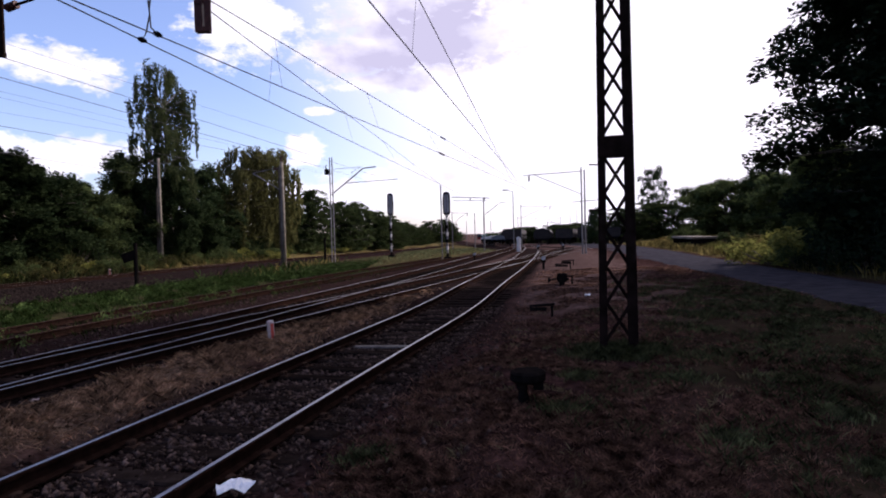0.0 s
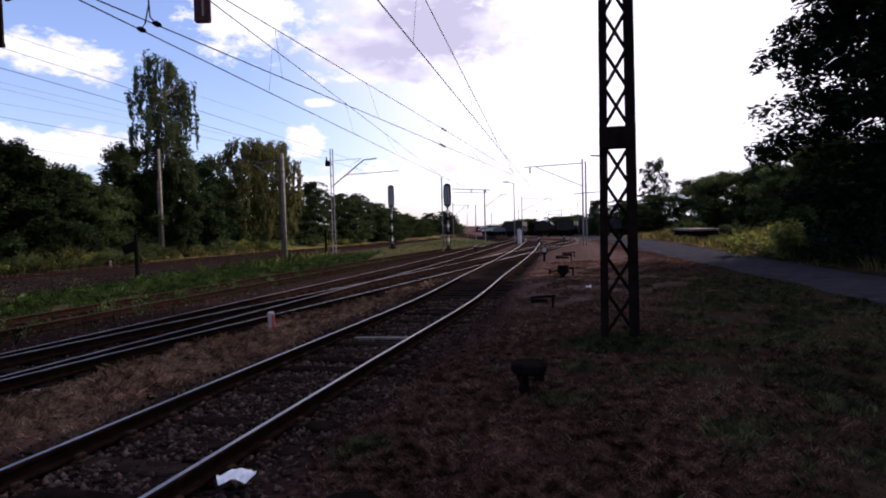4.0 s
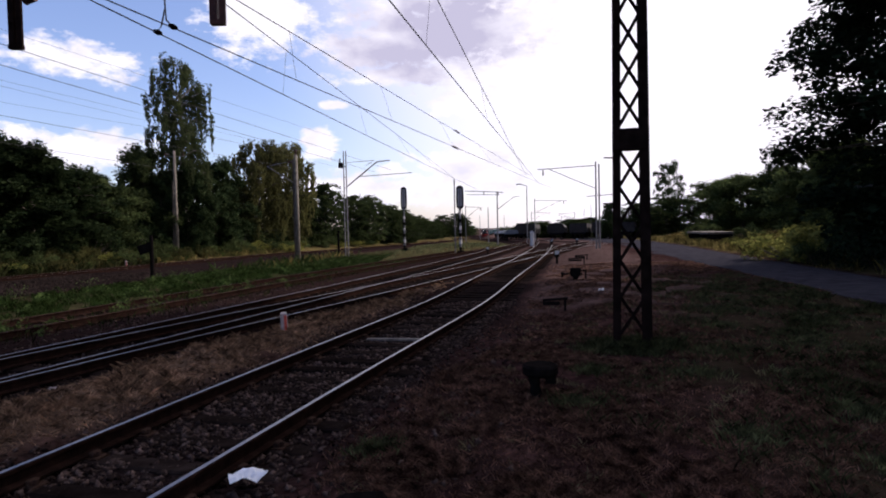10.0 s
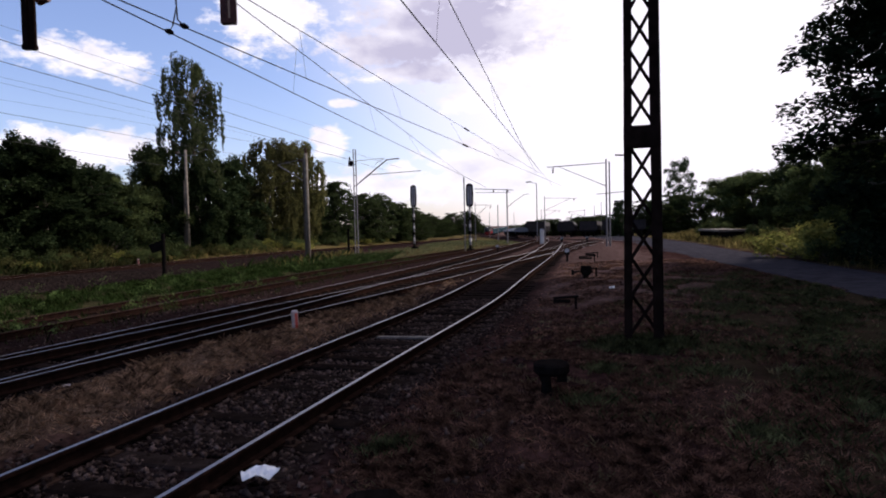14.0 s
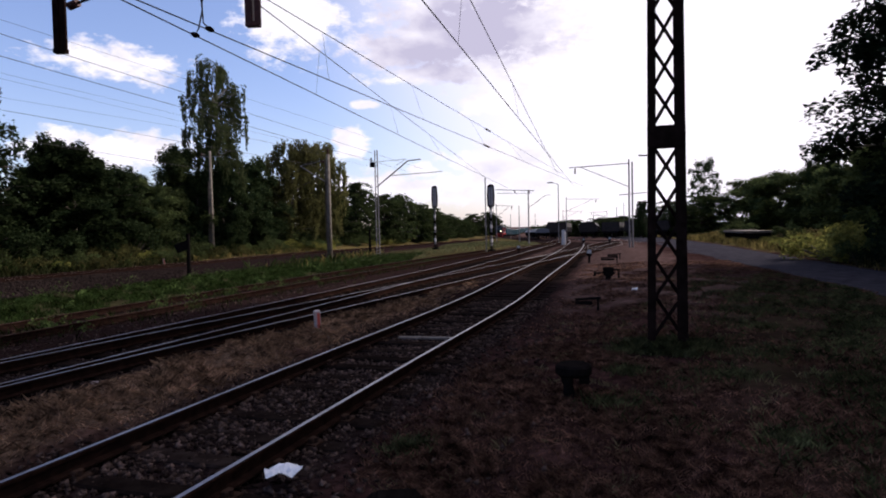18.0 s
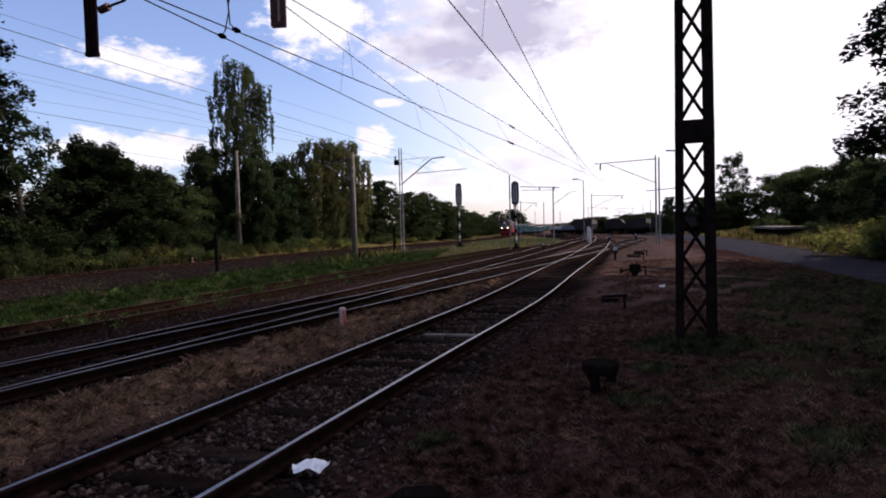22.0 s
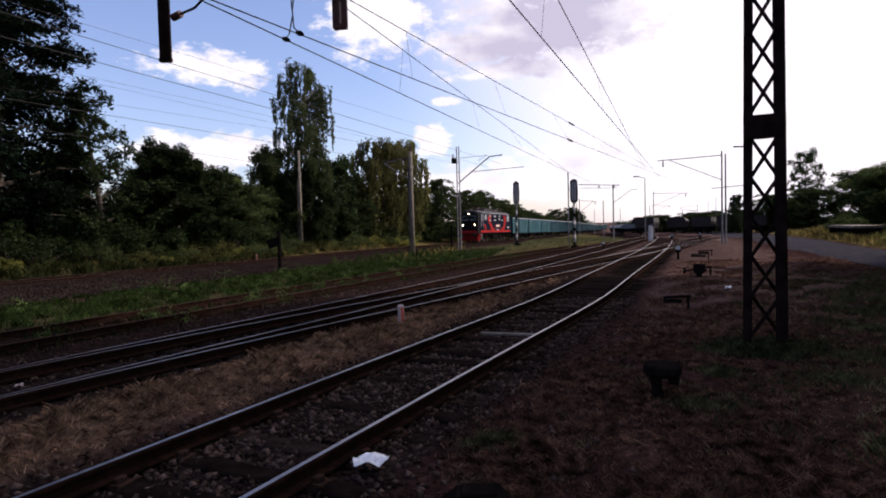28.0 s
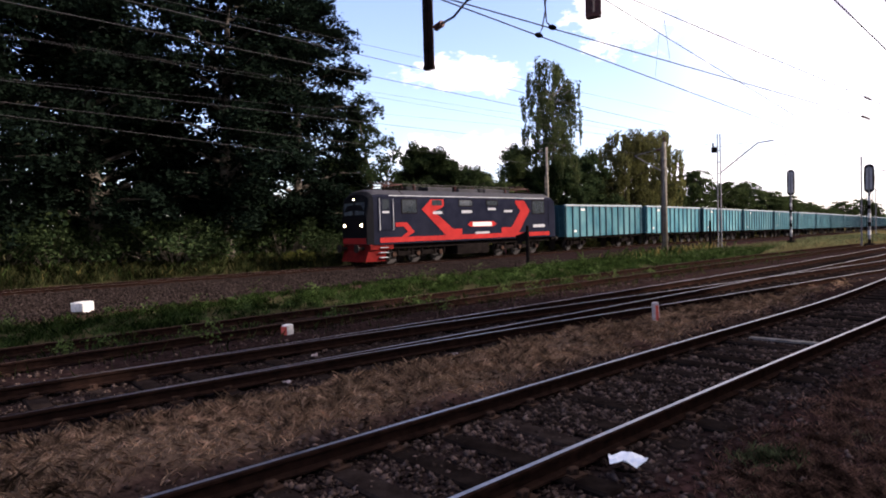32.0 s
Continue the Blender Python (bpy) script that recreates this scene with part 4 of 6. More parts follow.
def build_wires():
    def run(x0, s, z, y0, y1, sag=0.0, n=14):
        return [(x0 + s * y, y, z - sag * 4 * k * (1 - k)) for k, y in ((i / n, y0 + (y1 - y0) * i / n) for i in range(n + 1))]

    for con, mes, y0, y1, drops in LINES:
        t = thing("overhead_line", "thin dark contact wire hanging from a messenger wire", "overhead wire")
        part("contact_wire", Mesh().tube(run(*con, y0, y1), 0.013, 5), M["wire"], t)
        part("messenger_wire", Mesh().tube(run(*mes, y0, y1), 0.012, 5), M["wire"], t)
        for y in drops:
            part("dropper", Mesh().tube([(con[0] + con[1] * y, y, con[2]), (mes[0] + mes[1] * y, y, mes[2])], 0.004, 4), M["wire"], t)
    for x0, s, z, sag, y0, y1 in SINGLES:
        w = part("feeder_wire", Mesh().tube(run(x0, s, z, y0, y1, sag), 0.011 if z < 8 else 0.006, 5), M["wire"])
        tagged(w, "thin dark feeder wire strung between poles", "overhead wire")
    # slack jumpers between messenger and contact wire
    for x, y, dx in ((-5.25, 11.7, 0.12), (-4.84, 11.41, -0.2)):
        z = 5.6
        j = part("jumper_wire", Mesh().tube([(x, y, z), (x + dx * 0.6, y, z + 0.12), (x + dx * 0.9, y + 0.1, z + 0.5), (x + dx * 0.3, y + 0.1, z + 1.3), (x, y, z + 2.2)], 0.014, 6), M["wire"])
        tagged(j, "slack black jumper cable hanging in a loop", "overhead wire")
        c = part("wire_clamp", Mesh().box(x - 0.05, y - 0.09, z - 0.03, x + 0.05, y + 0.09, z + 0.03, 0, 0.01), M["iron"])
        tagged(c, "small dark clamp on the overhead wire", "wire clamp")
    # section insulators in one of the lines
    for x, y, z in ((0.63, 29.3, 5.6), (0.78, 32.3, 6.8)):
        me = Mesh()
        insulator(me, (x - 0.12, y - 0.45, z), (x + 0.12, y + 0.45, z), 0.045, 8, 0)
        tagged(part("section_insulator", me, M["insulator"]), "dark section insulator let into the overhead wire", "insulator")


build_wires()


# ---- far masts ----
def far_mast(x, y, top, arm, label, portal=0.0, lamp=False):
    z0 = float(ground_z(x, y)) - 0.1
    t = thing("far_mast", label, "catenary mast", pose(x, y, z0, 0, 0, -12), "far masts along the yard")
    h = top - z0
    part("post", Mesh().tube([(0, 0, 0), (0, 0, h)], [0.07, 0.055], 7), M["galv"], t)
    if arm:
        s = 1 if arm > 0 else -1
        part("arm", Mesh().tube([(0, 0, h - 0.3), (arm, 0, h - 0.45)], 0.035, 5), M["galv"], t)
        part("strut", Mesh().tube([(0, 0, h - 2.1), (arm * 0.8, 0, h - 0.45)], 0.028, 5), M["galv"], t)
        me = Mesh()
        insulator(me, (arm * 0.9, 0, h - 0.5), (arm * 0.9, 0, h - 0.95), 0.08, 3, 0)
        part("insulator", me, M["insulator"], t)
    if portal:
        part("beam", Mesh().box(min(0, portal), -0.15, h - 0.35, max(0, portal), 0.15, h - 0.05), M["galv"], t)
        part("second_post", Mesh().tube([(portal, 0, 0), (portal, 0, h)], [0.14, 0.10], 7), M["galv"], t)
    if lamp:
        part("lamp_arm", Mesh().tube([(0, 0, h), (-0.9, 0, h + 0.25)], 0.04, 5), M["galv"], t)
        part("lamp_head", Mesh().box(-1.4, -0.12, h + 0.18, -0.7, 0.12, h + 0.32, 0, 0.03), M["galv"], t)
    return t


far_mast(11.9, 48.5, 6.75, -4.5, "steel mast with a braced cantilever over the yard")
slim = far_mast(12.25, 48.9, 6.6, 0, "slim steel mast beside the cantilever mast")
part("lower_arm", Mesh().tube([(-1.0, 0, 4.2), (1.5, 0, 4.35)], 0.03, 5), M["galv"], slim)
far_mast(11.15, 83, 7.2, 0, "tall street lamp at the end of the yard", lamp=True)
far_mast(6.6, 92, 4.8, 0, "far dark slim pole beside the main line")
far_mast(13.5, 92, 5.9, 4.7, "far mast with a long cantilever")
far_mast(3.4, 96, 5.3, 2.6, "far catenary mast with a bracket beside the main line")
far_mast(14.6, 150, 4.6, 0, "far slim pole in the yard")
far_mast(22.6, 160, 5.6, 5, "far catenary mast over the yard")
far_mast(31.6, 150, 5.1, -4, "far catenary mast over the yard")
far_mast(33.9, 150, 5.9, 0, "far slim pole in the yard")
far_mast(33.2, 140, 6.4, 0, "far slim pole in the yard")
far_mast(28.4, 150, 4.2, 3, "far catenary mast with a bracket")
far_mast(9.6, 165, 5.0, 0, "far slim pole in the yard")


def far_gantry():
    """A light beam over two tracks on one post, with a strut and wire supports."""
    z0 = float(ground_z(6.5, 75)) - 0.1
    t = thing("far_gantry", "light steel gantry beam over the far tracks", "catenary gantry", pose(6.5, 75, z0))
    h = 6.0 - z0
    part("post", Mesh().tube([(0, 0, 0), (0, 0, h + 0.05)], [0.09, 0.07], 7), M["galv"], t)
    part("beam", Mesh().tube([(-3.9, 0, h + 0.22), (0.75, 0, h - 0.02)], 0.045, 5), M["galv"], t)
    part("lower_beam", Mesh().tube([(-3.7, 0, h - 0.22), (0.4, 0, h - 0.3)], 0.03, 5), M["galv"], t)
    part("strut", Mesh().tube([(0.1, 0, h - 2.0), (2.0, 0, h - 0.6), (2.7, 0, h - 0.55)], 0.035, 5), M["galv"], t)
    for x in (-1.6, 0.1):
        me = Mesh()
        insulator(me, (x, 0, h - 0.25), (x, 0, h + 0.1), 0.09, 3, 0)
        part("insulator", me, M["insulator"], t)


far_gantry()


# ---- trees ----
def leaf_cloud(centres, radii, per, size, r, droop=0.0, flat=0.75):
    """Small folded leaf sprays scattered in clumps: (n, 4, 3)."""
    cs = np.repeat(np.asarray(centres), per, 0)
    rs = np.repeat(np.asarray(radii), per, 0)[:, None]
    n = len(cs)
    p = r.normal(size=(n, 3))
    p /= np.linalg.norm(p, axis=1)[:, None]
    p *= (r.random((n, 1)) ** 0.45) * rs
    p[:, 2] *= flat
    if droop:
        p[:, 2] -= r.random(n) * droop
    c = cs + p
    a = r.normal(size=(n, 3))
    a[:, 2] *= 0.6
    a /= np.linalg.norm(a, axis=1)[:, None]
    if droop:
        a[:, 2] = -1.2 - r.random(n)
        a /= np.linalg.norm(a, axis=1)[:, None]
    b = np.cross(a, r.normal(size=(n, 3)))
    b /= np.linalg.norm(b, axis=1)[:, None] + 1e-9
    s = size * (0.55 + 0.9 * r.random((n, 1)))
    k = 0.32 if droop else 0.55
    return np.stack([c - a * s * 0.5, c + b * s * k * 0.5, c + a * s * 0.5, c - b * s * k * 0.5], 1)


def unit(v):
    return v / (np.linalg.norm(v, axis=1)[:, None] + 1e-9)


def spray_leaves(cs, ds, ls, per, leaf, r, droop=0.3, wide=0.5, thick=0.16):
    """Flat drooping sprays of leaves at cs, drawn out along ds: (n, 3, 3)."""
    i = np.repeat(np.arange(len(cs)), per)
    c, d, l = cs[i], ds[i], ls[i][:, None]
    n = len(c)
    side = unit(np.cross(d, np.array((0.0, 0.0, 1.0))) + 1e-6)
    up = np.cross(side, d)
    u = 2 * r.random((n, 1)) ** 0.8 - 1
    p = c + d * l * u + side * l * wide * r.normal(size=(n, 1)) * 0.6 * (1.15 - 0.55 * u.clip(0)) + up * l * thick * r.normal(size=(n, 1))
    p[:, 2] -= (droop * l * (u + 1) ** 2 / 3)[:, 0]
    a = unit(d * r.normal(size=(n, 1)) + side * r.normal(size=(n, 1)) + 0.35 * r.normal(size=(n, 3)))
    b = unit(np.cross(a, up + 0.7 * r.normal(size=(n, 3))))
    z = leaf * (0.55 + 0.9 * r.random((n, 1)))
    return np.stack([p - a * z * 0.5, p + a * z * 0.5, p + b * z * 0.55], 1)


def strand_leaves(tops, lens, per, leaf, spread, r):
    """Leaves along hanging twigs: (n, 3, 3)."""
    i = np.repeat(np.arange(len(tops)), per)
    n = len(i)
    u = r.random((n, 1))
    sway = r.normal(size=(len(tops), 3))[i] * np.array((0.10, 0.10, 0.0))
    p = tops[i] + sway * u * lens[i][:, None] + r.normal(size=(n, 3)) * spread * (0.35 + 0.65 * (1 - u))
    p[:, 2] -= (u * lens[i][:, None])[:, 0]
    a = unit(r.normal(size=(n, 3)) * np.array((0.5, 0.5, 0.3)) + np.array((0.0, 0.0, -1.0)))
    b = unit(np.cross(a, r.normal(size=(n, 3))))
    z = leaf * (0.6 + 0.9 * r.random((n, 1)))
    return np.stack([p - a * z * 0.5, p + a * z * 0.5, p + b * z * 0.45], 1)


def tree_meshes(seed, height, radius, clear, leaf_mat, bark, clumps=90, per=70, leaf=0.32, style="round"):
    """Mesh data of a tree: trunk with limbs, and a crown of leafy sprays or hanging twigs set along the limbs."""
    r = np.random.default_rng(seed)
    trunk = Mesh()
    top = height * (0.86 if style == "round" else 0.93)
    bend = r.normal(size=2) * 0.03 * height
    axis = lambda k: Vector((bend[0] * k * k, bend[1] * k * k, top * k))  # noqa: E731
    tr = 0.018 * height + 0.05
    trunk.tube([axis(k) for k in (0, 0.06, 0.25, 0.5, 0.75, 1)], [tr * 1.5, tr, tr * 0.85, tr * 0.6, tr * 0.35, tr * 0.1], 8)

    def envelope(k):
        if style == "dense":
            return min(1.0, 0.6 + 1.6 * k, 1.35 * math.sqrt(max(0.0, 1.0 - k)) + 0.08)
        if style == "cone":
            return min(0.80 + 0.9 * k, 1.0 - 1.12 * (k - 0.22))
        if style == "weep":
            return min(1.0, 0.7 + 0.8 * k, 1.75 * math.sqrt(max(0.0, 1.0 - k)) + 0.1)
        if style == "veil":
            return min(1.0, 0.78 + 0.4 * k, 2.4 * math.sqrt(max(0.0, 1.04 - k)))
        return 0.35 + 0.72 * math.sin(math.pi * min(1.0, 0.18 + 0.8 * k))

    limbs = {"dense": 44, "cone": 52, "veil": 26, "weep": 40}.get(style, 24)
    each = max(3, clumps // limbs)
    cs, ds, ls = [], [], []
    for i in range(limbs):
        k = (i + 0.5) / limbs
        ang = i * 2.4 + r.random() * 0.9
        reach = radius * envelope(k) * (0.68 + 0.5 * r.random())
        out = Vector((math.cos(ang), math.sin(ang), 0))
        rise = (0.55 if style == "veil" else 0.4 if style == "weep" else 0.3) * reach * (0.5 + 0.8 * k)
        zt = height * (clear + (0.97 - clear) * k)
        kb = max(0.04, min(0.97, (zt - rise) / top))
        base = axis(kb)
        tip = Vector((base.x, base.y, zt)) + out * reach
        mid = base.lerp(tip, 0.5) + Vector((0, 0, 0.10 * reach))
        trunk.tube([base, mid, tip], [tr * (0.5 - 0.36 * k), tr * 0.2, 0.015], 5, cap=False)
        for j in range(each):
            t = 0.22 + 0.82 * (j + r.random()) / each
            q = base.lerp(mid, t * 2) if t < 0.5 else mid.lerp(tip, t * 2 - 1)
            turn = ang + (1 if j % 2 else -1) * (0.25 + 0.9 * r.random())
            cs.append(tuple(q + Vector(r.normal(size=3).tolist()) * radius * 0.07))
            ds.append((math.cos(turn), math.sin(turn), 0.25 - 0.6 * r.random()))
            ls.append(radius * (0.13 + 0.13 * r.random()))
    cs, ds, ls = np.array(cs), unit(np.array(ds)), np.array(ls)
    if style in ("veil", "weep"):
        lens = height * (0.06 + 0.15 * r.random(len(cs)) ** 1.4)
        leaves = np.r_[strand_leaves(cs + ds * ls[:, None] * 0.8, lens, per, leaf, radius * 0.04, r), spray_leaves(cs, ds, ls * 0.8, max(4, per // 6), leaf, r)]
    else:
        leaves = spray_leaves(cs, ds, ls, per, leaf, r) if style in ("dense", "cone") else spray_leaves(cs, ds, ls, per, leaf, r, 0.4, 0.62, 0.34)
    leaves[:, :, 2] = np.maximum(leaves[:, :, 2], 0.02 * height + 0.4 * height * clear)
    return (trunk.data("trunk", [bark], True), soup("crown", leaves, 3, [leaf_mat]))


def tree(data, label, category="tree", name="tree", group=""):
    t = thing(name, label, category, group=group)
    for nm, me in zip(("trunk", "crown"), data):
        part(nm, me, [], t)
    return t


def put_tree(proto, x, y, h, width, h0, w0, turn, label=""):
    """Stands a copy of a tree on the ground, scaled to height h and half width."""
    m = pose(x, y, float(ground_z(x, y)) - 0.1, 0, 0, turn)
    ob = copy_thing(proto, m)
    ob.scale = (width / w0, width / w0, h / h0)
    if label:
        ob["label"] = label
    return ob


def shrub_meshes(seed, h, w, mat, n=34, per=70, leaf=0.17):
    r = np.random.default_rng(seed)
    stems = Mesh()
    cs, rs = [], []
    for i in range(n):
        a, q = r.random() * 6.28, r.random() ** 0.6
        p = (math.cos(a) * q * w, math.sin(a) * q * w, h * (0.2 + 0.7 * r.random() * (1 - 0.5 * q)))
        stems.tube([(p[0] * 0.2, p[1] * 0.2, 0), p], [0.03, 0.008], 4, cap=False)
        cs.append(p)
        rs.append(0.28 * w * (0.7 + 0.6 * r.random()))
    lv = leaf_cloud(cs, rs, per, leaf, r)
    lv[:, :, 2] = np.maximum(lv[:, :, 2], 0.02)
    return stems.data("stem", [M["bark"]]), soup("foliage", lv, 4, [mat])


def build_trees():
    protos = []
    defs = [(11, 10, 3.6, 0.10, "leaf", "bark", 240, 150, 0.26, "round", "leafy green deciduous tree beyond the main line"),
            (12, 10, 3.4, 0.08, "leaf_dark", "bark", 260, 160, 0.26, "round", "dense dark green tree beyond the main line"),
            (13, 10, 3.2, 0.12, "leaf_willow", "bark", 380, 66, 0.26, "weep", "olive green drooping willow tree"),
            (14, 18, 3.0, 0.40, "leaf_birch", "birch_bark", 290, 76, 0.25, "veil", "tall slender birch with hanging twigs"),
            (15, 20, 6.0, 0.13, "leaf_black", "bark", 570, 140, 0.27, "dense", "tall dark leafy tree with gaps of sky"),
            (26, 10, 2.6, 0.12, "leaf_dark", "bark", 150, 70, 0.24, "round", "slim open green deciduous tree"),
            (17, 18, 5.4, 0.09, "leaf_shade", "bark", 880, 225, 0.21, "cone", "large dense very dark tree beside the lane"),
            (18, 8, 3.6, 0.02, "leaf_mid", "bark", 240, 110, 0.26, "dense", "bushy green tree with foliage down to the ground")]
    for seed, h, w, clear, lm, bk, cl, per, lf, style, label in defs:
        p = tree(tree_meshes(seed, h, w, clear, M[lm], M[bk], cl, per, lf, style), label)
        protos.append((p, h, w))
    used = set()

    def plant(kind, x, y, h, w, turn, label=""):
        p, h0, w0 = protos[kind]
        if kind not in used:
            used.add(kind)
            p.matrix_basis = pose(x, y, float(ground_z(x, y)) - 0.1, 0, 0, turn)
            p.scale = (w / w0, w / w0, h / h0)
            if label:
                p["label"] = label
            return
        put_tree(p, x, y, h, w, h0, w0, turn, label)

    # kind, x, y, height, half width, turn
    for row in TREES:
        plant(*row)
    sh = []
    for seed, h, w, mat, label in ((31, 2.2, 1.8, "leaf", "green shrub at the edge of the trees"), (32, 1.8, 1.7, "leaf_yellow", "sunlit yellow-green shrub in tall grass"), (33, 2.6, 2.0, "leaf_dark", "dark shrub below the trees"), (34, 2.6, 2.0, "leaf_dark", "dark green shrub in the shade of tall trees"), (35, 1.5, 1.5, "leaf_willow", "golden brown weed thicket on the bank"), (36, 2.4, 1.9, "leaf_shade", "near-black shrub added for the shade beside the lane")):
        t = thing("shrub", label, "shrub")
        for nm, me in zip(("stem", "foliage"), shrub_meshes(seed, h, w, M[mat])):
            part(nm, me, [], t)
        sh.append(t)
    r = random.Random(3)
    spots = []
    for y in np.arange(2, 120, 2.6):
        spots.append(((3 if y < 46 else 2) if r.random() < 0.75 or y < 46 else 0, line_main(y) - 7.5 - r.random() * 3, y, r.uniform(0.8, 1.5)))
    for y in np.arange(30, 120, 6):
        spots.append((r.choice((0, 1, 1)), line_main(y) - 5.2 - r.random() * 1.5, y, r.uniform(0.5, 0.9)))
    for y in np.arange(38, 84, 1.15):
        spots.append((r.choice((4, 4, 4, 1, 0)), line_main(y) - 4.2 - r.random() * 3.2, y, r.uniform(0.45, 0.95)))
    # row added behind the trees as a dark backing against sky gaps
    for y in np.arange(-6, 50, 2.6):
        spots.append((3, line_main(y) - 12.5 - r.random() * 2, y, r.uniform(1.6, 2.4)))
    spots += SHRUBS
    first = {0, 1, 2, 3, 4, 5}
    for kind, x, y, s in spots:
        m = pose(x, y, float(ground_z(x, y)) - 0.08, 0, 0, r.uniform(0, 360))
        if kind in first:
            first.discard(kind)
            ob = sh[kind]
            ob.matrix_basis = m
        else:
            ob = copy_thing(sh[kind], m)
        ob.scale = (s * r.uniform(0.85, 1.2), s * r.uniform(0.85, 1.2), s)


TREES = [(1, -29.6, 44.6, 8.6, 3.8, 20), (1, -30.5, 49.7, 7.6, 3.2, 80), (0, -28.6, 52.5, 6.8, 3.0, 140), (3, -24.9, 59.5, 19.2, 2.7, 10), (0, -27.6, 57.4, 10.2, 3.3, 200), (1, -23.9, 58.2, 8.8, 2.3, 120), (1, -25.9, 56.9, 7.4, 1.9, 250), (1, -25.0, 68.2, 10.2, 3.7, 60),
         (2, -22.5, 74.9, 13.4, 3.6, 30), (2, -20.8, 82.6, 14.6, 3.4, 150), (7, -18.0, 94.1, 9.6, 3.8, 250), (7, -15.2, 104, 8.6, 4.2, 45), (7, -14.0, 113, 9.0, 4.2, 145), (7, -11.5, 124, 8.0, 4.6, 100), (7, -9.4, 136, 7.6, 5.0, 10),
         (7, -9.6, 150, 7.2, 4.2, 70), (7, -7.6, 165, 6.8, 4.4, 170), (7, -5.4, 182, 6.4, 4.4, 20), (7, -3.4, 205, 6.2, 5, 99), (7, 0.0, 292, 11.0, 6.5, 20), (7, 6.5, 298, 11.5, 6.0, 120), (7, 10.2, 301, 9.5, 4.6, 220), (7, -20.5, 88, 8.0, 3.6, 30),
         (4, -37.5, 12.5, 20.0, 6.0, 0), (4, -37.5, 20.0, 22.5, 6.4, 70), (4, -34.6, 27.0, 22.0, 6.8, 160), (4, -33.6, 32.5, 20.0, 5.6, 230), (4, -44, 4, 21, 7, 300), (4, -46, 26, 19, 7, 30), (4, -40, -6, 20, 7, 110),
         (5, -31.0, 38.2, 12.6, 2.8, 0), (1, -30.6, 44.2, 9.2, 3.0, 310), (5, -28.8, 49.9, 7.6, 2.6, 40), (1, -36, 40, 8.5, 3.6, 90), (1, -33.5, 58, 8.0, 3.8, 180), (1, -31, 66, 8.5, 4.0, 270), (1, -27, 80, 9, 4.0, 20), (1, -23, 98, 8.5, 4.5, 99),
         # the last three here stand out of view, added to shade the foreground
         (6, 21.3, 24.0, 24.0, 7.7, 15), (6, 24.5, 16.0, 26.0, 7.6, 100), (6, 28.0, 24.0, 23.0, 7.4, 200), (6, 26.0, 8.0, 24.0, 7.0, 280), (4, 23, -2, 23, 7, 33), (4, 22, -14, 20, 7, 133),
         (5, 43.2, 120, 14.6, 3.2, 30), (0, 47.0, 108, 9.4, 6.2, 0), (0, 45.6, 95, 9.2, 5.8, 120), (0, 47.0, 86, 9.4, 5.2, 60), (5, 43.8, 79, 11.6, 3.0, 220), (5, 45.6, 73, 11.6, 3.2, 20), (0, 40.5, 66, 9.2, 5.0, 310), (0, 38.0, 58, 8.6, 4.4, 110), (7, 33, 104, 6.0, 4.6, 44), (7, 40, 112, 7.0, 5.0, 140), (0, 35.5, 53, 8.6, 4.2, 80),
         (1, 24.5, 92, 5.6, 1.3, 10), (0, 56, 100, 9, 6, 77), (7, 28, 128, 4.2, 5, 5), (7, 20, 152, 3.9, 4, 5), (7, 25, 156, 4.4, 4.4, 65), (7, 30, 152, 4.6, 4.4, 125), (7, 35.5, 150, 5.0, 4.6, 205), (7, 41, 146, 4.8, 4.6, 15), (7, 46, 140, 5.2, 4.6, 95), (7, 27.5, 190, 5.0, 4.6, 300)]
# kind 5: near-black shrubs added to stand for the shade under the crown
SHRUBS = [(5, 16.3, 22.6, 1.1), (5, 17.2, 20.4, 1.3), (5, 16.6, 18.2, 1.2), (5, 18.4, 24.2, 1.4), (5, 17.4, 15.6, 1.3), (5, 19.0, 21.4, 1.7), (5, 19.6, 26.5, 1.3), (0, 16.0, 26.2, 0.7), (1, 16.4, 28.4, 1.2), (1, 17.6, 30.8, 0.7), (5, 15.9, 24.6, 0.6), (0, 18.6, 29.2, 0.9), (1, 18.3, 30.5, 0.75), (1, 19.6, 33.0, 0.95), (1, 20.3, 36.5, 0.6), (1, 17.8, 27.5, 0.55), (1, 19.8, 41, 0.5), (1, 21.5, 46, 0.5), (0, 24.5, 50, 0.7), (1, 23, 54, 0.5), (1, 24.5, 60, 0.5), (0, 27.5, 66, 0.9), (2, 18.5, 25.0, 1.0), (2, 19.5, 20.5, 1.3), (2, 21.0, 27.5, 1.5), (2, 23.0, 24.0, 1.7), (2, 21.5, 22.0, 1.6), (2, 20.5, 16.5, 1.6), (2, 22.5, 12.0, 1.7), (2, 24.5, 30.0, 1.6), (2, 24.0, 35.0, 1.2)]
build_trees()


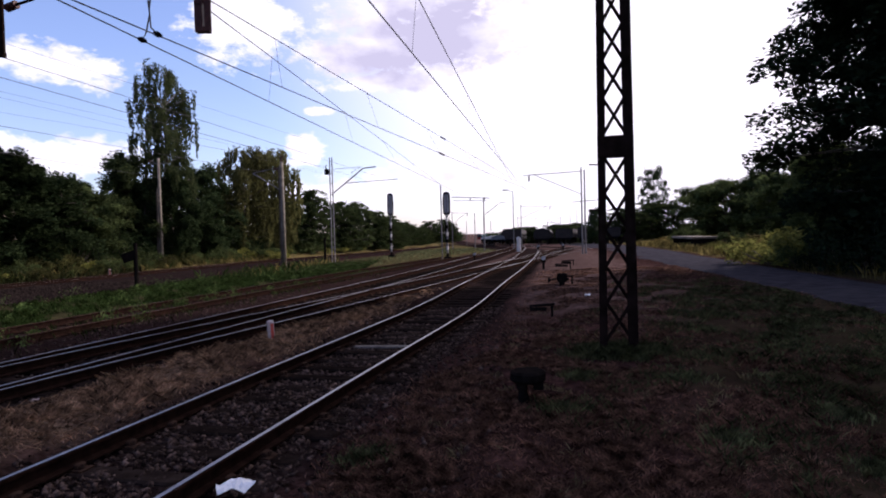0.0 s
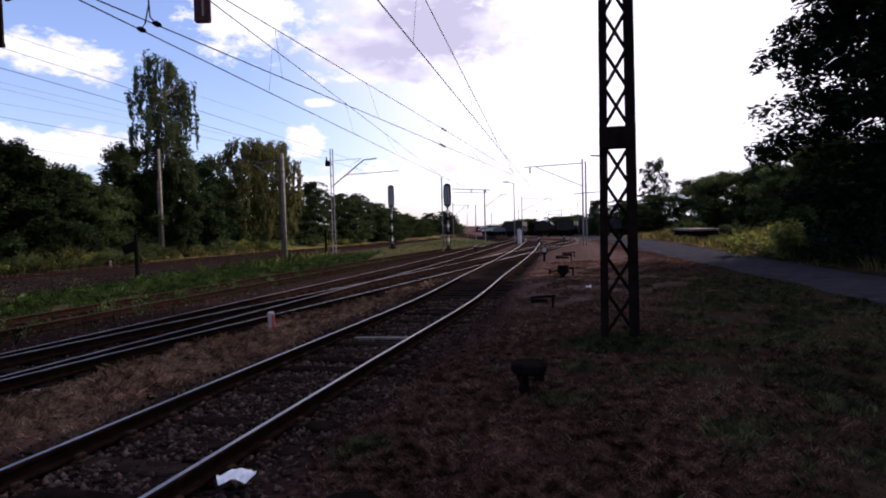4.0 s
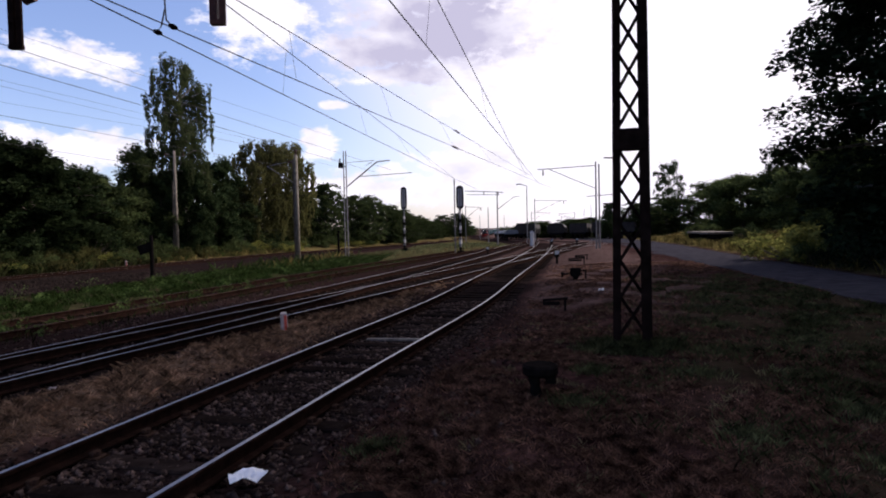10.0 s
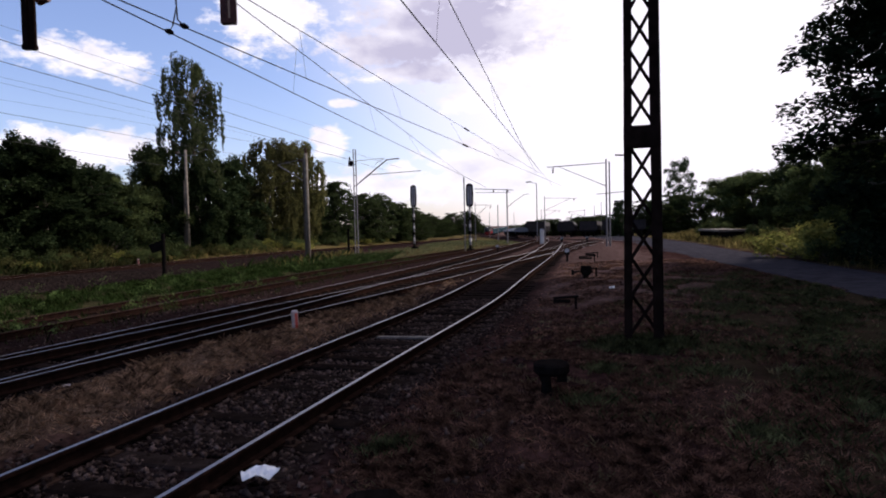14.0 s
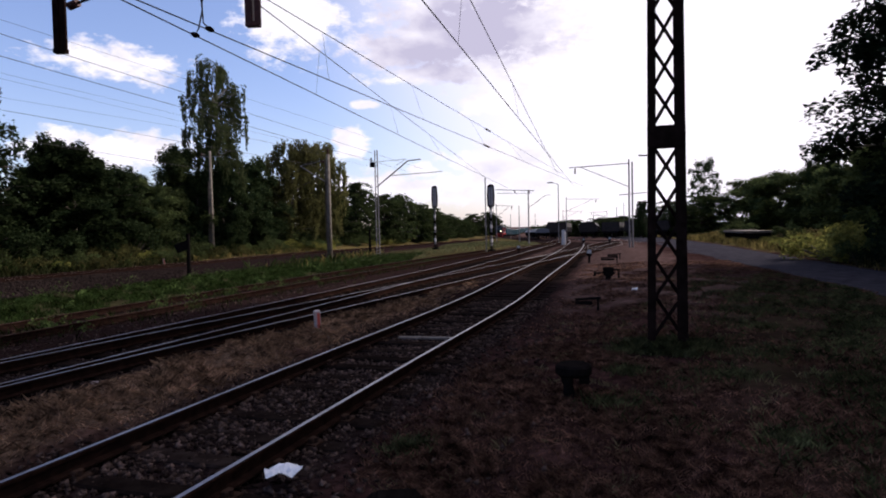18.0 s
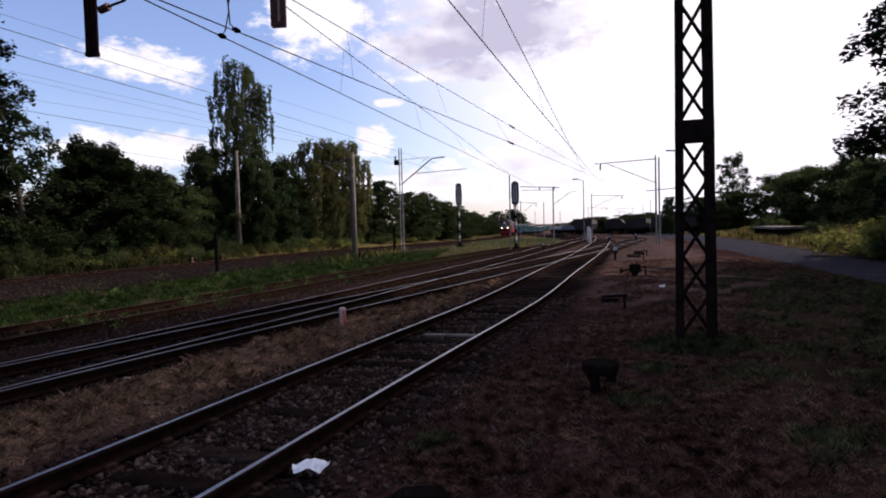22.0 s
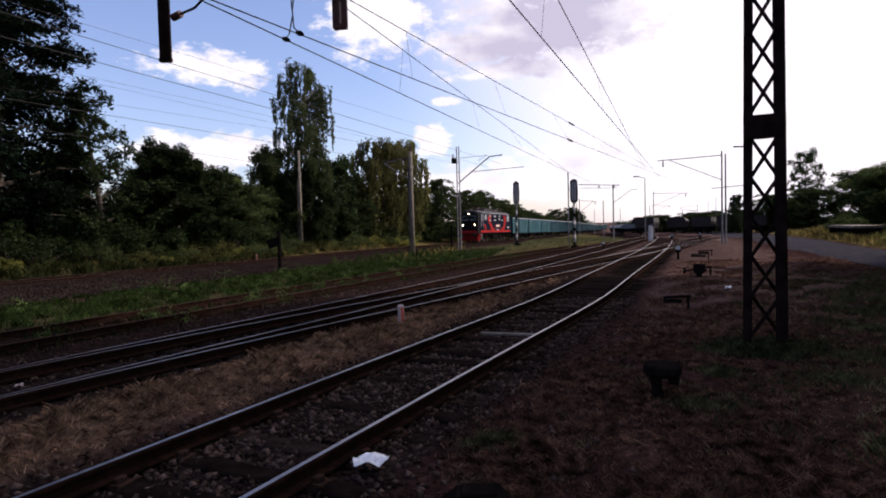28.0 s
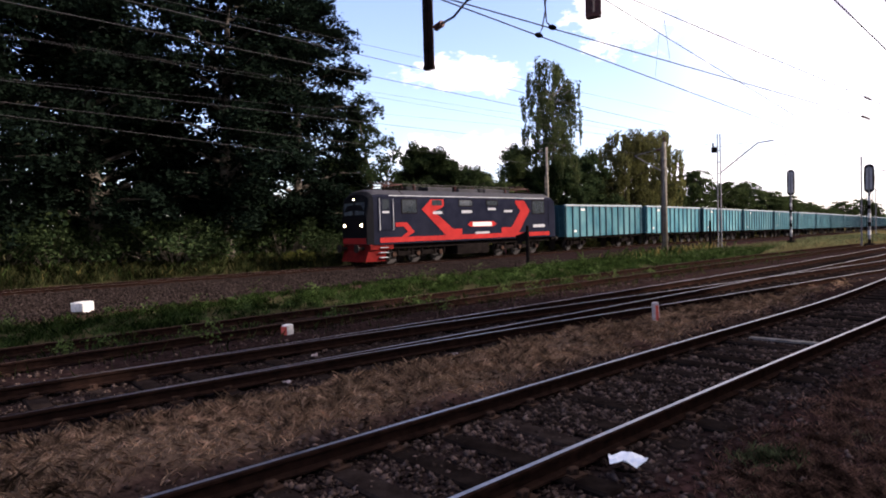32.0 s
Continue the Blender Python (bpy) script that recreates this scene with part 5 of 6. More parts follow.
# ---- the train ----
def build_bogie(parent, y, wheels, axle, z=0.0, r=0.6):
    """One bogie: side frames, wheels and axle boxes."""
    me = Mesh()
    span = axle * (wheels - 1) / 2
    for sx in (-1, 1):
        me.box(sx * 1.02 - 0.06, y - span - 0.55, 0.50, sx * 1.02 + 0.06, y + span + 0.55, 0.78, 0, 0.03)
        for i in range(wheels):
            yy = y - span + i * axle
            me.box(sx * 1.12 - 0.1, yy - 0.17, 0.42, sx * 1.12 + 0.1, yy + 0.17, 0.76, 0, 0.04)
            for k in (-0.42, 0.42):
                me.tube([(sx * 1.06, yy + k, 0.55), (sx * 1.06, yy + k, 0.98)], 0.09, 7)
    b = part("bogie", me, M["underframe"], parent)
    for i in range(wheels):
        for sx in (-1, 1):
            w = Mesh().disc((sx * 0.755, y - span + i * axle, r), (1, 0, 0), r, 0.13, 20)
            w.disc((sx * 0.80, y - span + i * axle, r), (1, 0, 0), r * 0.3, 0.16, 10)
            part("wheel", w, M["wheel"], b)


# train paints darkened by hand; cloud shade is put into the colours
M["loco_dark"] = material("dark blue-grey loco paint with cloud shade", (0.008, 0.009, 0.016), (0.014, 0.015, 0.025), 1.2, 0.5, 0, 0.03, c3=(0.012, 0.012, 0.016), spec=0.0)
M["loco_red"] = material("red loco paint with cloud shade in it", (0.24, 0.019, 0.018), (0.33, 0.027, 0.024), 1.5, 0.5, 0, 0.03, c3=(0.17, 0.02, 0.02), spec=0.0)
# body red again, darkened for the shade low on the nose
M["plough_shaded_red"] = material("red plough paint darkened for shade", (0.085, 0.009, 0.008), (0.15, 0.013, 0.012), 2.5, 0.7, 0, 0.1, c3=(0.03, 0.008, 0.007), spec=0.0)
# stands in for deep shade on the cab front; roof boxes use it too
M["loco_black"] = material("near-black paint for cab front shade", (0.0035, 0.0035, 0.005), (0.007, 0.007, 0.009), 1.5, 0.6, 0, 0.03, spec=0.1)
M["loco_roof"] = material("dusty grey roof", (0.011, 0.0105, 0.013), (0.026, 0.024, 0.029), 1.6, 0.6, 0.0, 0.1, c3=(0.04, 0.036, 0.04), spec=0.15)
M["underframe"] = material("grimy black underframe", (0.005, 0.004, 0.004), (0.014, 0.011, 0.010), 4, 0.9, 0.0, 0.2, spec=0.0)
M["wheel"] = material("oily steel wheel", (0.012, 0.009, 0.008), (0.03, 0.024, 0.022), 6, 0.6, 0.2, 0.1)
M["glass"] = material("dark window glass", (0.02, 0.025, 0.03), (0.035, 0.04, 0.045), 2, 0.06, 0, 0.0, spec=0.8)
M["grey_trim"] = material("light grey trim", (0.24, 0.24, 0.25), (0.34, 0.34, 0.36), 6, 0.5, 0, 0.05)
M["teal"] = material("streaked teal wagon paint with cloud shade", (0.012, 0.070, 0.100), (0.045, 0.165, 0.195), 2.6, 0.6, 0, 0.05, c3=(0.10, 0.22, 0.235), rand=0.22, big=0.85, spec=0.1, stretch=0.16)
# darker copy of the teal: ribs and end walls carry shade as colour
M["teal_shade"] = material("teal rib and end wall paint with shade in it", (0.008, 0.042, 0.060), (0.020, 0.075, 0.095), 2, 0.55, 0, 0.05, rand=0.15)
M["teal_rim"] = material("pale grey-teal rim", (0.20, 0.24, 0.26), (0.32, 0.35, 0.36), 4, 0.6, 0, 0.05)
M["headlight"] = glow_material("headlight glow", (1.0, 0.74, 0.38), 40.0)


def build_loco():
    """Six-axle electric locomotive; local y runs from the nose (-) to the tail (+), x towards the yard."""
    t = thing("electric_locomotive", "dark blue-grey electric locomotive with red stripes and chevrons", "locomotive")
    L0, L1 = -9.0, 9.2
    W = 1.48

    def section(w, z0, ze, zt):
        return [(-w, z0), (w, z0), (w * 1.0, ze - 0.5), (w * 0.97, ze - 0.12), (w * 0.9, ze), (w * 0.55, zt - 0.06), (0, zt), (-w * 0.55, zt - 0.06), (-w * 0.9, ze), (-w * 0.97, ze - 0.12), (-w, ze - 0.5)]

    rings = []
    for y, w, z0, ze, zt in ((L0, 1.26, 1.3, 3.2, 3.5), (L0 + 0.16, 1.33, 1.25, 4.05, 4.3), (L0 + 0.4, 1.44, 1.25, 4.2, 4.5), (L0 + 0.8, W, 1.25, 4.25, 4.62), (L1 - 0.7, W, 1.25, 4.25, 4.62), (L1 - 0.35, 1.46, 1.25, 4.2, 4.5), (L1 - 0.1, 1.42, 1.25, 4.05, 4.3), (L1, 1.38, 1.3, 3.4, 3.7)):
        rings.append([(x, y, z) for x, z in section(w, z0, ze, zt)])
    n = len(rings[0])
    me = Mesh()
    v = [p for rg in rings for p in rg]
    f, mi = [], []
    for i in range(len(rings) - 1):
        for k in range(n):
            f.append((i * n + k, i * n + (k + 1) % n, (i + 1) * n + (k + 1) % n, (i + 1) * n + k))
            mi.append(2 if i < 2 else 1 if k in (4, 5, 6, 7) and 1 < i < 5 else 0)
    f += [tuple(reversed(range(n))), tuple(range((len(rings) - 1) * n, len(rings) * n))]
    mi += [2, 0]
    me.v, me.f, me.mi = v, f, mi
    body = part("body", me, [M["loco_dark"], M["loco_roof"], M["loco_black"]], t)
    for sx in (-1, 1):
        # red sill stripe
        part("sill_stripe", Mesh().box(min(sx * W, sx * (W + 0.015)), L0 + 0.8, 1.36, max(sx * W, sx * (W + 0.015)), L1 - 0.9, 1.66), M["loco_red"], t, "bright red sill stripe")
        part("gutter", Mesh().box(min(sx * W * 0.93, sx * (W * 0.93 + 0.05)), L0 + 1.6, 4.16, max(sx * W * 0.93, sx * (W * 0.93 + 0.05)), L1 - 1.4, 4.22), M["grey_trim"], t, "pale roof gutter")
        X = sx * (W + 0.012)

        def flat(name, pts, mat, label="", th=0.012, parent=t):
            """A plate on the side: points (from the tail, z)."""
            pp = [(L1 - s, z) for s, z in pts]
            m2 = Mesh()
            k = len(pp)
            m2.add([(X, y, z) for y, z in pp] + [(X + sx * th, y, z) for y, z in pp], [tuple(range(k)), tuple(reversed(range(k, 2 * k)))] + [(i, (i + 1) % k, k + (i + 1) % k, k + i) for i in range(k)])
            return part(name, m2, mat, parent, label)

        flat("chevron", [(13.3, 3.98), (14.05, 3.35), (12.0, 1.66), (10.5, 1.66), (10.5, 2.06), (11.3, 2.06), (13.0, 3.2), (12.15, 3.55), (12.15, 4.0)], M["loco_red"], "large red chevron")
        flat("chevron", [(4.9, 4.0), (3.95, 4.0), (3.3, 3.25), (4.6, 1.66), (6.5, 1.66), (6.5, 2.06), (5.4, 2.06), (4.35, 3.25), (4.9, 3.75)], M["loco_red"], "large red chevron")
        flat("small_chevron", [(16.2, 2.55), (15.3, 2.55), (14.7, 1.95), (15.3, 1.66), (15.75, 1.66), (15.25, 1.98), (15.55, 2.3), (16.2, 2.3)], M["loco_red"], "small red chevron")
        for a, b, z0, z1, mt in ((15.65, 14.5, 3.15, 3.95, "glass"), (13.2, 12.3, 3.6, 3.95, "glass"), (10.7, 9.5, 3.6, 3.95, "glass"), (8.0, 6.9, 3.65, 3.95, "glass"), (2.95, 1.55, 3.05, 4.0, "glass")):
            w = flat("side_window", [(a, z0), (b, z0), (b, z1), (a, z1)], M[mt], "dark side window", 0.016)
            flat("window_frame", [(a + 0.06, z0 - 0.06), (b - 0.06, z0 - 0.06), (b - 0.06, z1 + 0.06), (a + 0.06, z1 + 0.06)], M["underframe"], "", 0.006, w)
        for a, b, z0, z1 in ((13.1, 12.3, 3.05, 3.22), (10.5, 9.5, 3.1, 3.28), (6.2, 5.3, 3.15, 3.3), (7.9, 7.1, 3.3, 3.45)):
            flat("vent_grille", [(a, z0), (b, z0), (b, z1), (a, z1)], M["grey_trim"], "pale ventilation slot", 0.018)
        flat("name_plate", [(9.45, 2.2), (7.55, 2.2), (7.55, 2.48), (9.45, 2.48)], M["white_paint"], "white plate with a red outline", 0.022)
        flat("plate_rim", [(9.95, 2.34), (9.65, 2.16), (7.35, 2.16), (7.05, 2.34), (7.35, 2.52), (9.65, 2.52)], M["loco_red"], "", 0.01)
        flat("number_plate", [(9.2, 1.68), (7.8, 1.68), (7.8, 1.82), (9.2, 1.82)], M["grey_trim"], "small grey bar", 0.02)
        flat("number_plate", [(2.9, 2.0), (1.5, 2.0), (1.5, 2.22), (2.9, 2.22)], M["grey_trim"], "small grey bar", 0.02)
        d = flat("cab_door", [(17.35, 2.1), (16.5, 2.1), (16.5, 4.1), (17.35, 4.1)], M["loco_dark"], "narrow cab door", 0.02)
        flat("door_trim", [(17.2, 3.12), (16.7, 3.12), (16.7, 3.25), (17.2, 3.25)], M["grey_trim"], "", 0.03, d)
        flat("door_window", [(17.2, 3.35), (16.7, 3.35), (16.7, 3.95), (17.2, 3.95)], M["glass"], "", 0.03, d)
        for s in (17.43, 16.4):
            part("handrail", Mesh().tube([(sx * (W + 0.07), L1 - s, 2.1), (sx * (W + 0.07), L1 - s, 4.0)], 0.03, 6), M["grey_trim"], d)
        flat("cab_door", [(4.9 - 3.9, 2.1), (0.3, 2.1), (0.3, 4.0), (1.0, 4.0)], M["loco_dark"], "narrow cab door", 0.02)
        for i in range(3):
            part("step", Mesh().box(min(sx * 1.2, sx * 1.5), L1 - 17.4, 0.45 + i * 0.3, max(sx * 1.2, sx * 1.5), L1 - 16.8, 0.49 + i * 0.3), M["grey_trim"], t)
    # nose: windscreens, lamps, plough, buffers
    for sx in (-1, 1):
        m2 = Mesh()
        m2.add([(sx * 0.12, L0 + 0.05, 3.05), (sx * 1.02, L0 + 0.06, 3.05), (sx * 1.04, L0 + 0.16, 3.8), (sx * 0.12, L0 + 0.15, 3.8), (sx * 0.12, L0 - 0.03, 3.05), (sx * 1.02, L0 - 0.02, 3.05), (sx * 1.04, L0 + 0.06, 3.8), (sx * 0.12, L0 + 0.05, 3.8)],
               [(0, 1, 2, 3), (4, 7, 6, 5), (0, 4, 5, 1), (1, 5, 6, 2), (2, 6, 7, 3), (3, 7, 4, 0)])
        part("windscreen", m2, M["glass_pale"], t, "windscreen with pale sky tint in its colour")
        lamp = part("headlamp", Mesh().disc((sx * 0.88, L0 - 0.03, 2.42), (0, 1, 0), 0.17, 0.14, 16), M["underframe"], t)
        part("lens", Mesh().disc((sx * 0.88, L0 - 0.11, 2.42), (0, 1, 0), 0.075, 0.03, 16), M["headlight"], lamp, "glowing headlamp lens")
        for yy, s in ((L0, -1), (L1, 1)):
            bf = part("buffer", Mesh().tube([(sx * 0.88, yy, 1.05), (sx * 0.88, yy + s * 0.5, 1.05)], 0.11, 10), M["underframe"], t)
            part("buffer_head", Mesh().disc((sx * 0.88, yy + s * 0.52, 1.05), (0, 1, 0), 0.25, 0.05, 16), M["wheel"], bf)
    top_lamp = part("headlamp_top", Mesh().disc((0, L0 + 0.12, 4.0), (0, 1, 0), 0.15, 0.2, 14), M["underframe"], t)
    part("lens", Mesh().disc((0, L0 + 0.01, 4.0), (0, 1, 0), 0.045, 0.03, 16), M["headlight"], top_lamp, "glowing headlamp lens")
    part("front_stripe", Mesh().box(-1.15, L0 - 0.035, 1.3, 1.15, L0 - 0.008, 1.66), M["loco_red"], t)
    part("plough", Mesh().add([(-1.3, L0 + 1.3, 0.25), (1.3, L0 + 1.3, 0.25), (1.25, L0 - 0.15, 0.25), (-1.25, L0 - 0.15, 0.25), (-1.4, L0 + 1.3, 0.85), (1.4, L0 + 1.3, 0.85), (1.25, L0 + 0.1, 0.95), (-1.25, L0 + 0.1, 0.95)], [(3, 2, 1, 0), (4, 5, 6, 7), (0, 1, 5, 4), (1, 2, 6, 5), (2, 3, 7, 6), (3, 0, 4, 7)]), M["plough_shaded_red"], t, "red snow plough with shade in its paint")
    part("sill_nose", Mesh().box(-1.4, L0 + 0.1, 0.95, 1.4, L0 + 1.9, 1.28, 0, 0.05), M["plough_shaded_red"], t)
    part("underframe", Mesh().box(-1.2, L0 + 1.2, 0.95, 1.2, L1 - 0.6, 1.26), M["underframe"], t)
    part("equipment_box", Mesh().box(-1.3, -1.6, 0.35, 1.3, 1.6, 1.0, 0, 0.06), M["underframe"], t)
    build_bogie(t, -5.0, 3, 1.95)
    build_bogie(t, 5.0, 3, 1.95)
    # roof gear
    for y0, y1, w, z in ((-3.5, -1.2, 0.6, 4.9), (-0.6, 1.4, 0.55, 4.85), (2.0, 4.0, 0.6, 4.88)):
        part("roof_hatch", Mesh().box(-w, y0, 4.5, w, y1, z - 0.05, 0, 0.05), M["loco_roof"], t)
    for yc in (-6.4, 6.2):
        p = part("pantograph", Mesh().box(-0.75, yc - 0.85, 4.62, 0.75, yc + 0.85, 4.68), M["underframe"], t, "folded pantograph")
        fr = Mesh()
        for sx in (-0.55, 0.55):
            fr.tube([(sx, yc - 0.8, 4.85), (sx * 0.7, yc + 0.9, 4.95), (sx * 0.6, yc - 0.4, 5.05)], 0.03, 5)
        fr.tube([(-0.95, yc - 0.4, 5.05), (-0.6, yc - 0.4, 5.1), (0.6, yc - 0.4, 5.1), (0.95, yc - 0.4, 5.05)], 0.035, 6)
        part("pantograph_frame", fr, M["insulator"], p)
        ins = Mesh()
        for sx in (-0.6, 0.6):
            for dy in (-0.7, 0.7):
                insulator(ins, (sx, yc + dy, 4.6), (sx, yc + dy, 4.85), 0.07, 3, 0)
        part("roof_insulator", ins, M["insulator"], p)["kind"] = "stuff"
    for k, (y, x, z) in enumerate(((-4.6, 0.5, 0.42), (-4.2, -0.5, 0.36), (-0.9, 0.5, 0.4), (1.7, -0.4, 0.46), (4.4, 0.45, 0.36), (4.8, -0.3, 0.5))):
        me = Mesh()
        insulator(me, (x, y, 4.5), (x, y, 4.55 + z), 0.09, 4, 0)
        part("post_insulator", me, M["insulator"], t)
    for y0, y1, x in ((-5.0, -3.9, -0.2), (1.45, 1.95, 0.2), (4.05, 4.9, 0.1)):
        part("roof_box", Mesh().box(x - 0.35, y0, 4.5, x + 0.35, y1, 4.86, 0, 0.05), M["loco_black"], t)
    for s in (-1, 1):
        part("cab_roof_seam", Mesh().tube([(s * 1.36, -6.2, 4.2), (s * 0.8, -6.2, 4.6), (0, -6.2, 4.66)], 0.03, 5), M["underframe"], t)
        part("sand_pipe", Mesh().tube([(s * 1.25, L0 + 1.9, 1.2), (s * 1.25, L0 + 1.6, 0.3)], 0.04, 6), M["wheel"], t)
        for y in (-6.95, -5.0, -3.05, 3.05, 5.0, 6.95):
            part("axle_box_cover", Mesh().disc((s * 1.24, y, 0.6), (1, 0, 0), 0.15, 0.06, 12), M["plate"], t)
            part("brake_rod", Mesh().bar((s * 1.16, y - 0.7, 0.42), (s * 1.16, y + 0.1, 0.5), 0.05), M["wheel"], t)
    part("roof_bar", Mesh().tube([(0.3, -5.5, 5.0), (0.3, 5.5, 5.0)], 0.025, 6), M["wheel"], t)
    part("roof_rail", Mesh().tube([(-0.4, -4.5, 4.95), (-0.4, 4.5, 4.95)], 0.02, 6), M["wheel"], t)
    return t


# windscreen's sky reflection is put into a lighter base colour
M["glass_pale"] = material("glass with sky reflection in its colour", (0.05, 0.06, 0.07), (0.09, 0.11, 0.12), 2, 0.15, 0, 0.0, spec=0.8)


def build_wagon():
    """Ribbed open freight wagon, 12.6 m of body; local y along the track."""
    t = thing("freight_wagon", "teal open freight wagon with ribbed sides", "freight wagon", group="wagons of the passing train")
    h0, h1, W, H = -6.3, 6.3, 1.45, 3.75
    for sx in (-1, 1):
        x0, x1 = sorted((sx * (W - 0.06), sx * W))
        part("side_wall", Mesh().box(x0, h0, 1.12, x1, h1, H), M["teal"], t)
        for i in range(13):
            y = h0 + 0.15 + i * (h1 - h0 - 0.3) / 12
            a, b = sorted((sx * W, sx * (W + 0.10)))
            part("rib", Mesh().box(a, y - 0.07, 1.12, b, y + 0.07, H - 0.12, 0, 0.015), M["teal_shade"], t)
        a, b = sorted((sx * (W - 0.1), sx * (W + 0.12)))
        part("top_rim", Mesh().box(a, h0, H - 0.14, b, h1, H, 0, 0.02), M["teal_rim"], t, "pale rim along the top")
        part("sole_bar", Mesh().box(min(sx * 1.1, sx * 1.32), h0, 0.92, max(sx * 1.1, sx * 1.32), h1, 1.16), M["underframe"], t)
        part("stencil", Mesh().box(min(sx * W, sx * (W + 0.008)), h0 + 2.4, 3.25, max(sx * W, sx * (W + 0.008)), h0 + 3.0, 3.42), M["white_paint"], t, "small white bars")
        part("stencil", Mesh().box(min(sx * W, sx * (W + 0.008)), h0 + 1.35, 1.5, max(sx * W, sx * (W + 0.008)), h0 + 1.75, 1.66), M["white_paint"], t, "small white bars")
    for s, y in ((-1, h0), (1, h1)):
        part("end_wall", Mesh().box(-W, min(y, y - s * 0.06), 1.12, W, max(y, y - s * 0.06), H - 0.05), M["teal_shade"], t)
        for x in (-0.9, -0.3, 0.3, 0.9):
            part("end_rib", Mesh().box(x - 0.06, min(y, y + s * 0.09), 1.12, x + 0.06, max(y, y + s * 0.09), H - 0.1), M["teal_shade"], t)
        for x in (-0.88, 0.88):
            part("buffer", Mesh().tube([(x, y, 1.05), (x, y + s * 0.42, 1.05)], [0.1, 0.1], 8).disc((x, y + s * 0.44, 1.05), (0, 1, 0), 0.24, 0.05, 14), M["underframe"], t)
    part("floor", Mesh().box(-1.38, h0, 1.0, 1.38, h1, 1.14), M["underframe"], t)
    part("load", Mesh().box(-1.38, h0 + 0.1, 1.14, 1.38, h1 - 0.1, 1.9, 0, 0.1), M["stone"], t, "low load of gravel")
    build_bogie(t, -4.1, 2, 1.8, r=0.46)
    build_bogie(t, 4.1, 2, 1.8, r=0.46)
    return t


LOCO = build_loco()
WAGON = build_wagon()
N_WAGONS = 26
WAGONS = [WAGON] + [copy_thing(WAGON, Matrix()) for i in range(N_WAGONS - 1)]


# ---- far yard: standing wagons, posts ----
M["wagon_dark"] = material("sooty dark brown wagon steel", (0.011, 0.008, 0.0075), (0.028, 0.020, 0.018), 1.5, 0.8, 0.0, 0.1, rand=0.3)
M["wagon_grey"] = material("faded grey wagon paint", (0.10, 0.10, 0.11), (0.17, 0.17, 0.18), 1.5, 0.7, 0, 0.1)


def standing_wagon(x, y, az, height, length, label, rounded=False, paint="wagon_dark"):
    t = thing("standing_wagon", label, "freight wagon", pose(x, y, -float(fall(y + 7)), -0.7, 0, -az), "standing wagons in the yard")
    w = 1.45
    if rounded:
        out = [(-w, 1.2), (w, 1.2), (w, height - 0.7), (w * 0.75, height - 0.2), (0, height), (-w * 0.75, height - 0.2), (-w, height - 0.7)]
    else:
        out = [(-w, 1.2), (w, 1.2), (w, height), (-w, height)]
    part("body", Mesh().prism(out, 0, length), M[paint], t)
    for sx in (-1, 1):
        for i in range(8):
            yy = 0.4 + i * (length - 0.8) / 7
            part("rib", Mesh().box(min(sx * w, sx * (w + 0.08)), yy - 0.08, 1.2, max(sx * w, sx * (w + 0.08)), yy + 0.08, height - 0.75), M["wagon_dark"], t)
        part("buffer", Mesh().tube([(sx * 0.88, 0, 1.05), (sx * 0.88, -0.5, 1.05)], 0.1, 8).disc((sx * 0.88, -0.52, 1.05), (0, 1, 0), 0.24, 0.06, 14), M["iron"], t)
    part("underframe", Mesh().box(-1.2, 0.1, 0.85, 1.2, length - 0.1, 1.2), M["underframe"], t)
    build_bogie(t, 2.2, 2, 1.8, r=0.46)
    build_bogie(t, length - 2.2, 2, 1.8, r=0.46)
    return t


for row in [(14.3, 107, 12, 2.9, 14, "dark open wagon standing on a far siding"), (19.3, 107, 13, 3.0, 14, "dark covered wagon standing on a far siding", True), (22.9, 106, 17, 2.8, 14, "long dark open wagon on a far siding"),
            (26.2, 104, 20, 2.9, 14, "dark open wagon on a far siding"), (29.5, 101, 22, 2.8, 13, "dark open wagon on a far siding"), (17.5, 140, 10, 3.6, 14, "far dark wagon in the yard", True), (27, 135, 13, 4.0, 14, "far tall covered dark wagon", True)]:
    standing_wagon(*row)
for i in range(4):
    standing_wagon(13.2 + 0.62 * i, 121 + 14.2 * i, 2.5, 2.15, 13.2, "pale grey tank wagon in a long far row", True, "wagon_grey")


def far_woods():
    """A low wood line on the horizon."""
    r = np.random.default_rng(21)
    n = 520
    x = -160 + 420 * r.random(n)
    y = 420 + 60 * r.random(n) + 0.1 * x
    clear = np.abs(x - main_v(y)) > 9
    x, y, n = x[clear], y[clear], int(clear.sum())
    h = 3.5 + 3.0 * (0.5 + 0.5 * np.sin(x * 0.045 + 1)) * r.random(n)
    c = np.c_[x, y, h * 0.6 - fall(y)]
    lv = leaf_cloud(c, 3.0 + h * 0.25, 40, 1.6, r)
    lv[:, :, 2] = np.clip(lv[:, :, 2], -4.0, None)
    tagged(new("far_woods", soup("far_woods", lv, 4, [M["leaf_dark"]])), "low dark wood line on the horizon", "woods", kind="stuff")


far_woods()


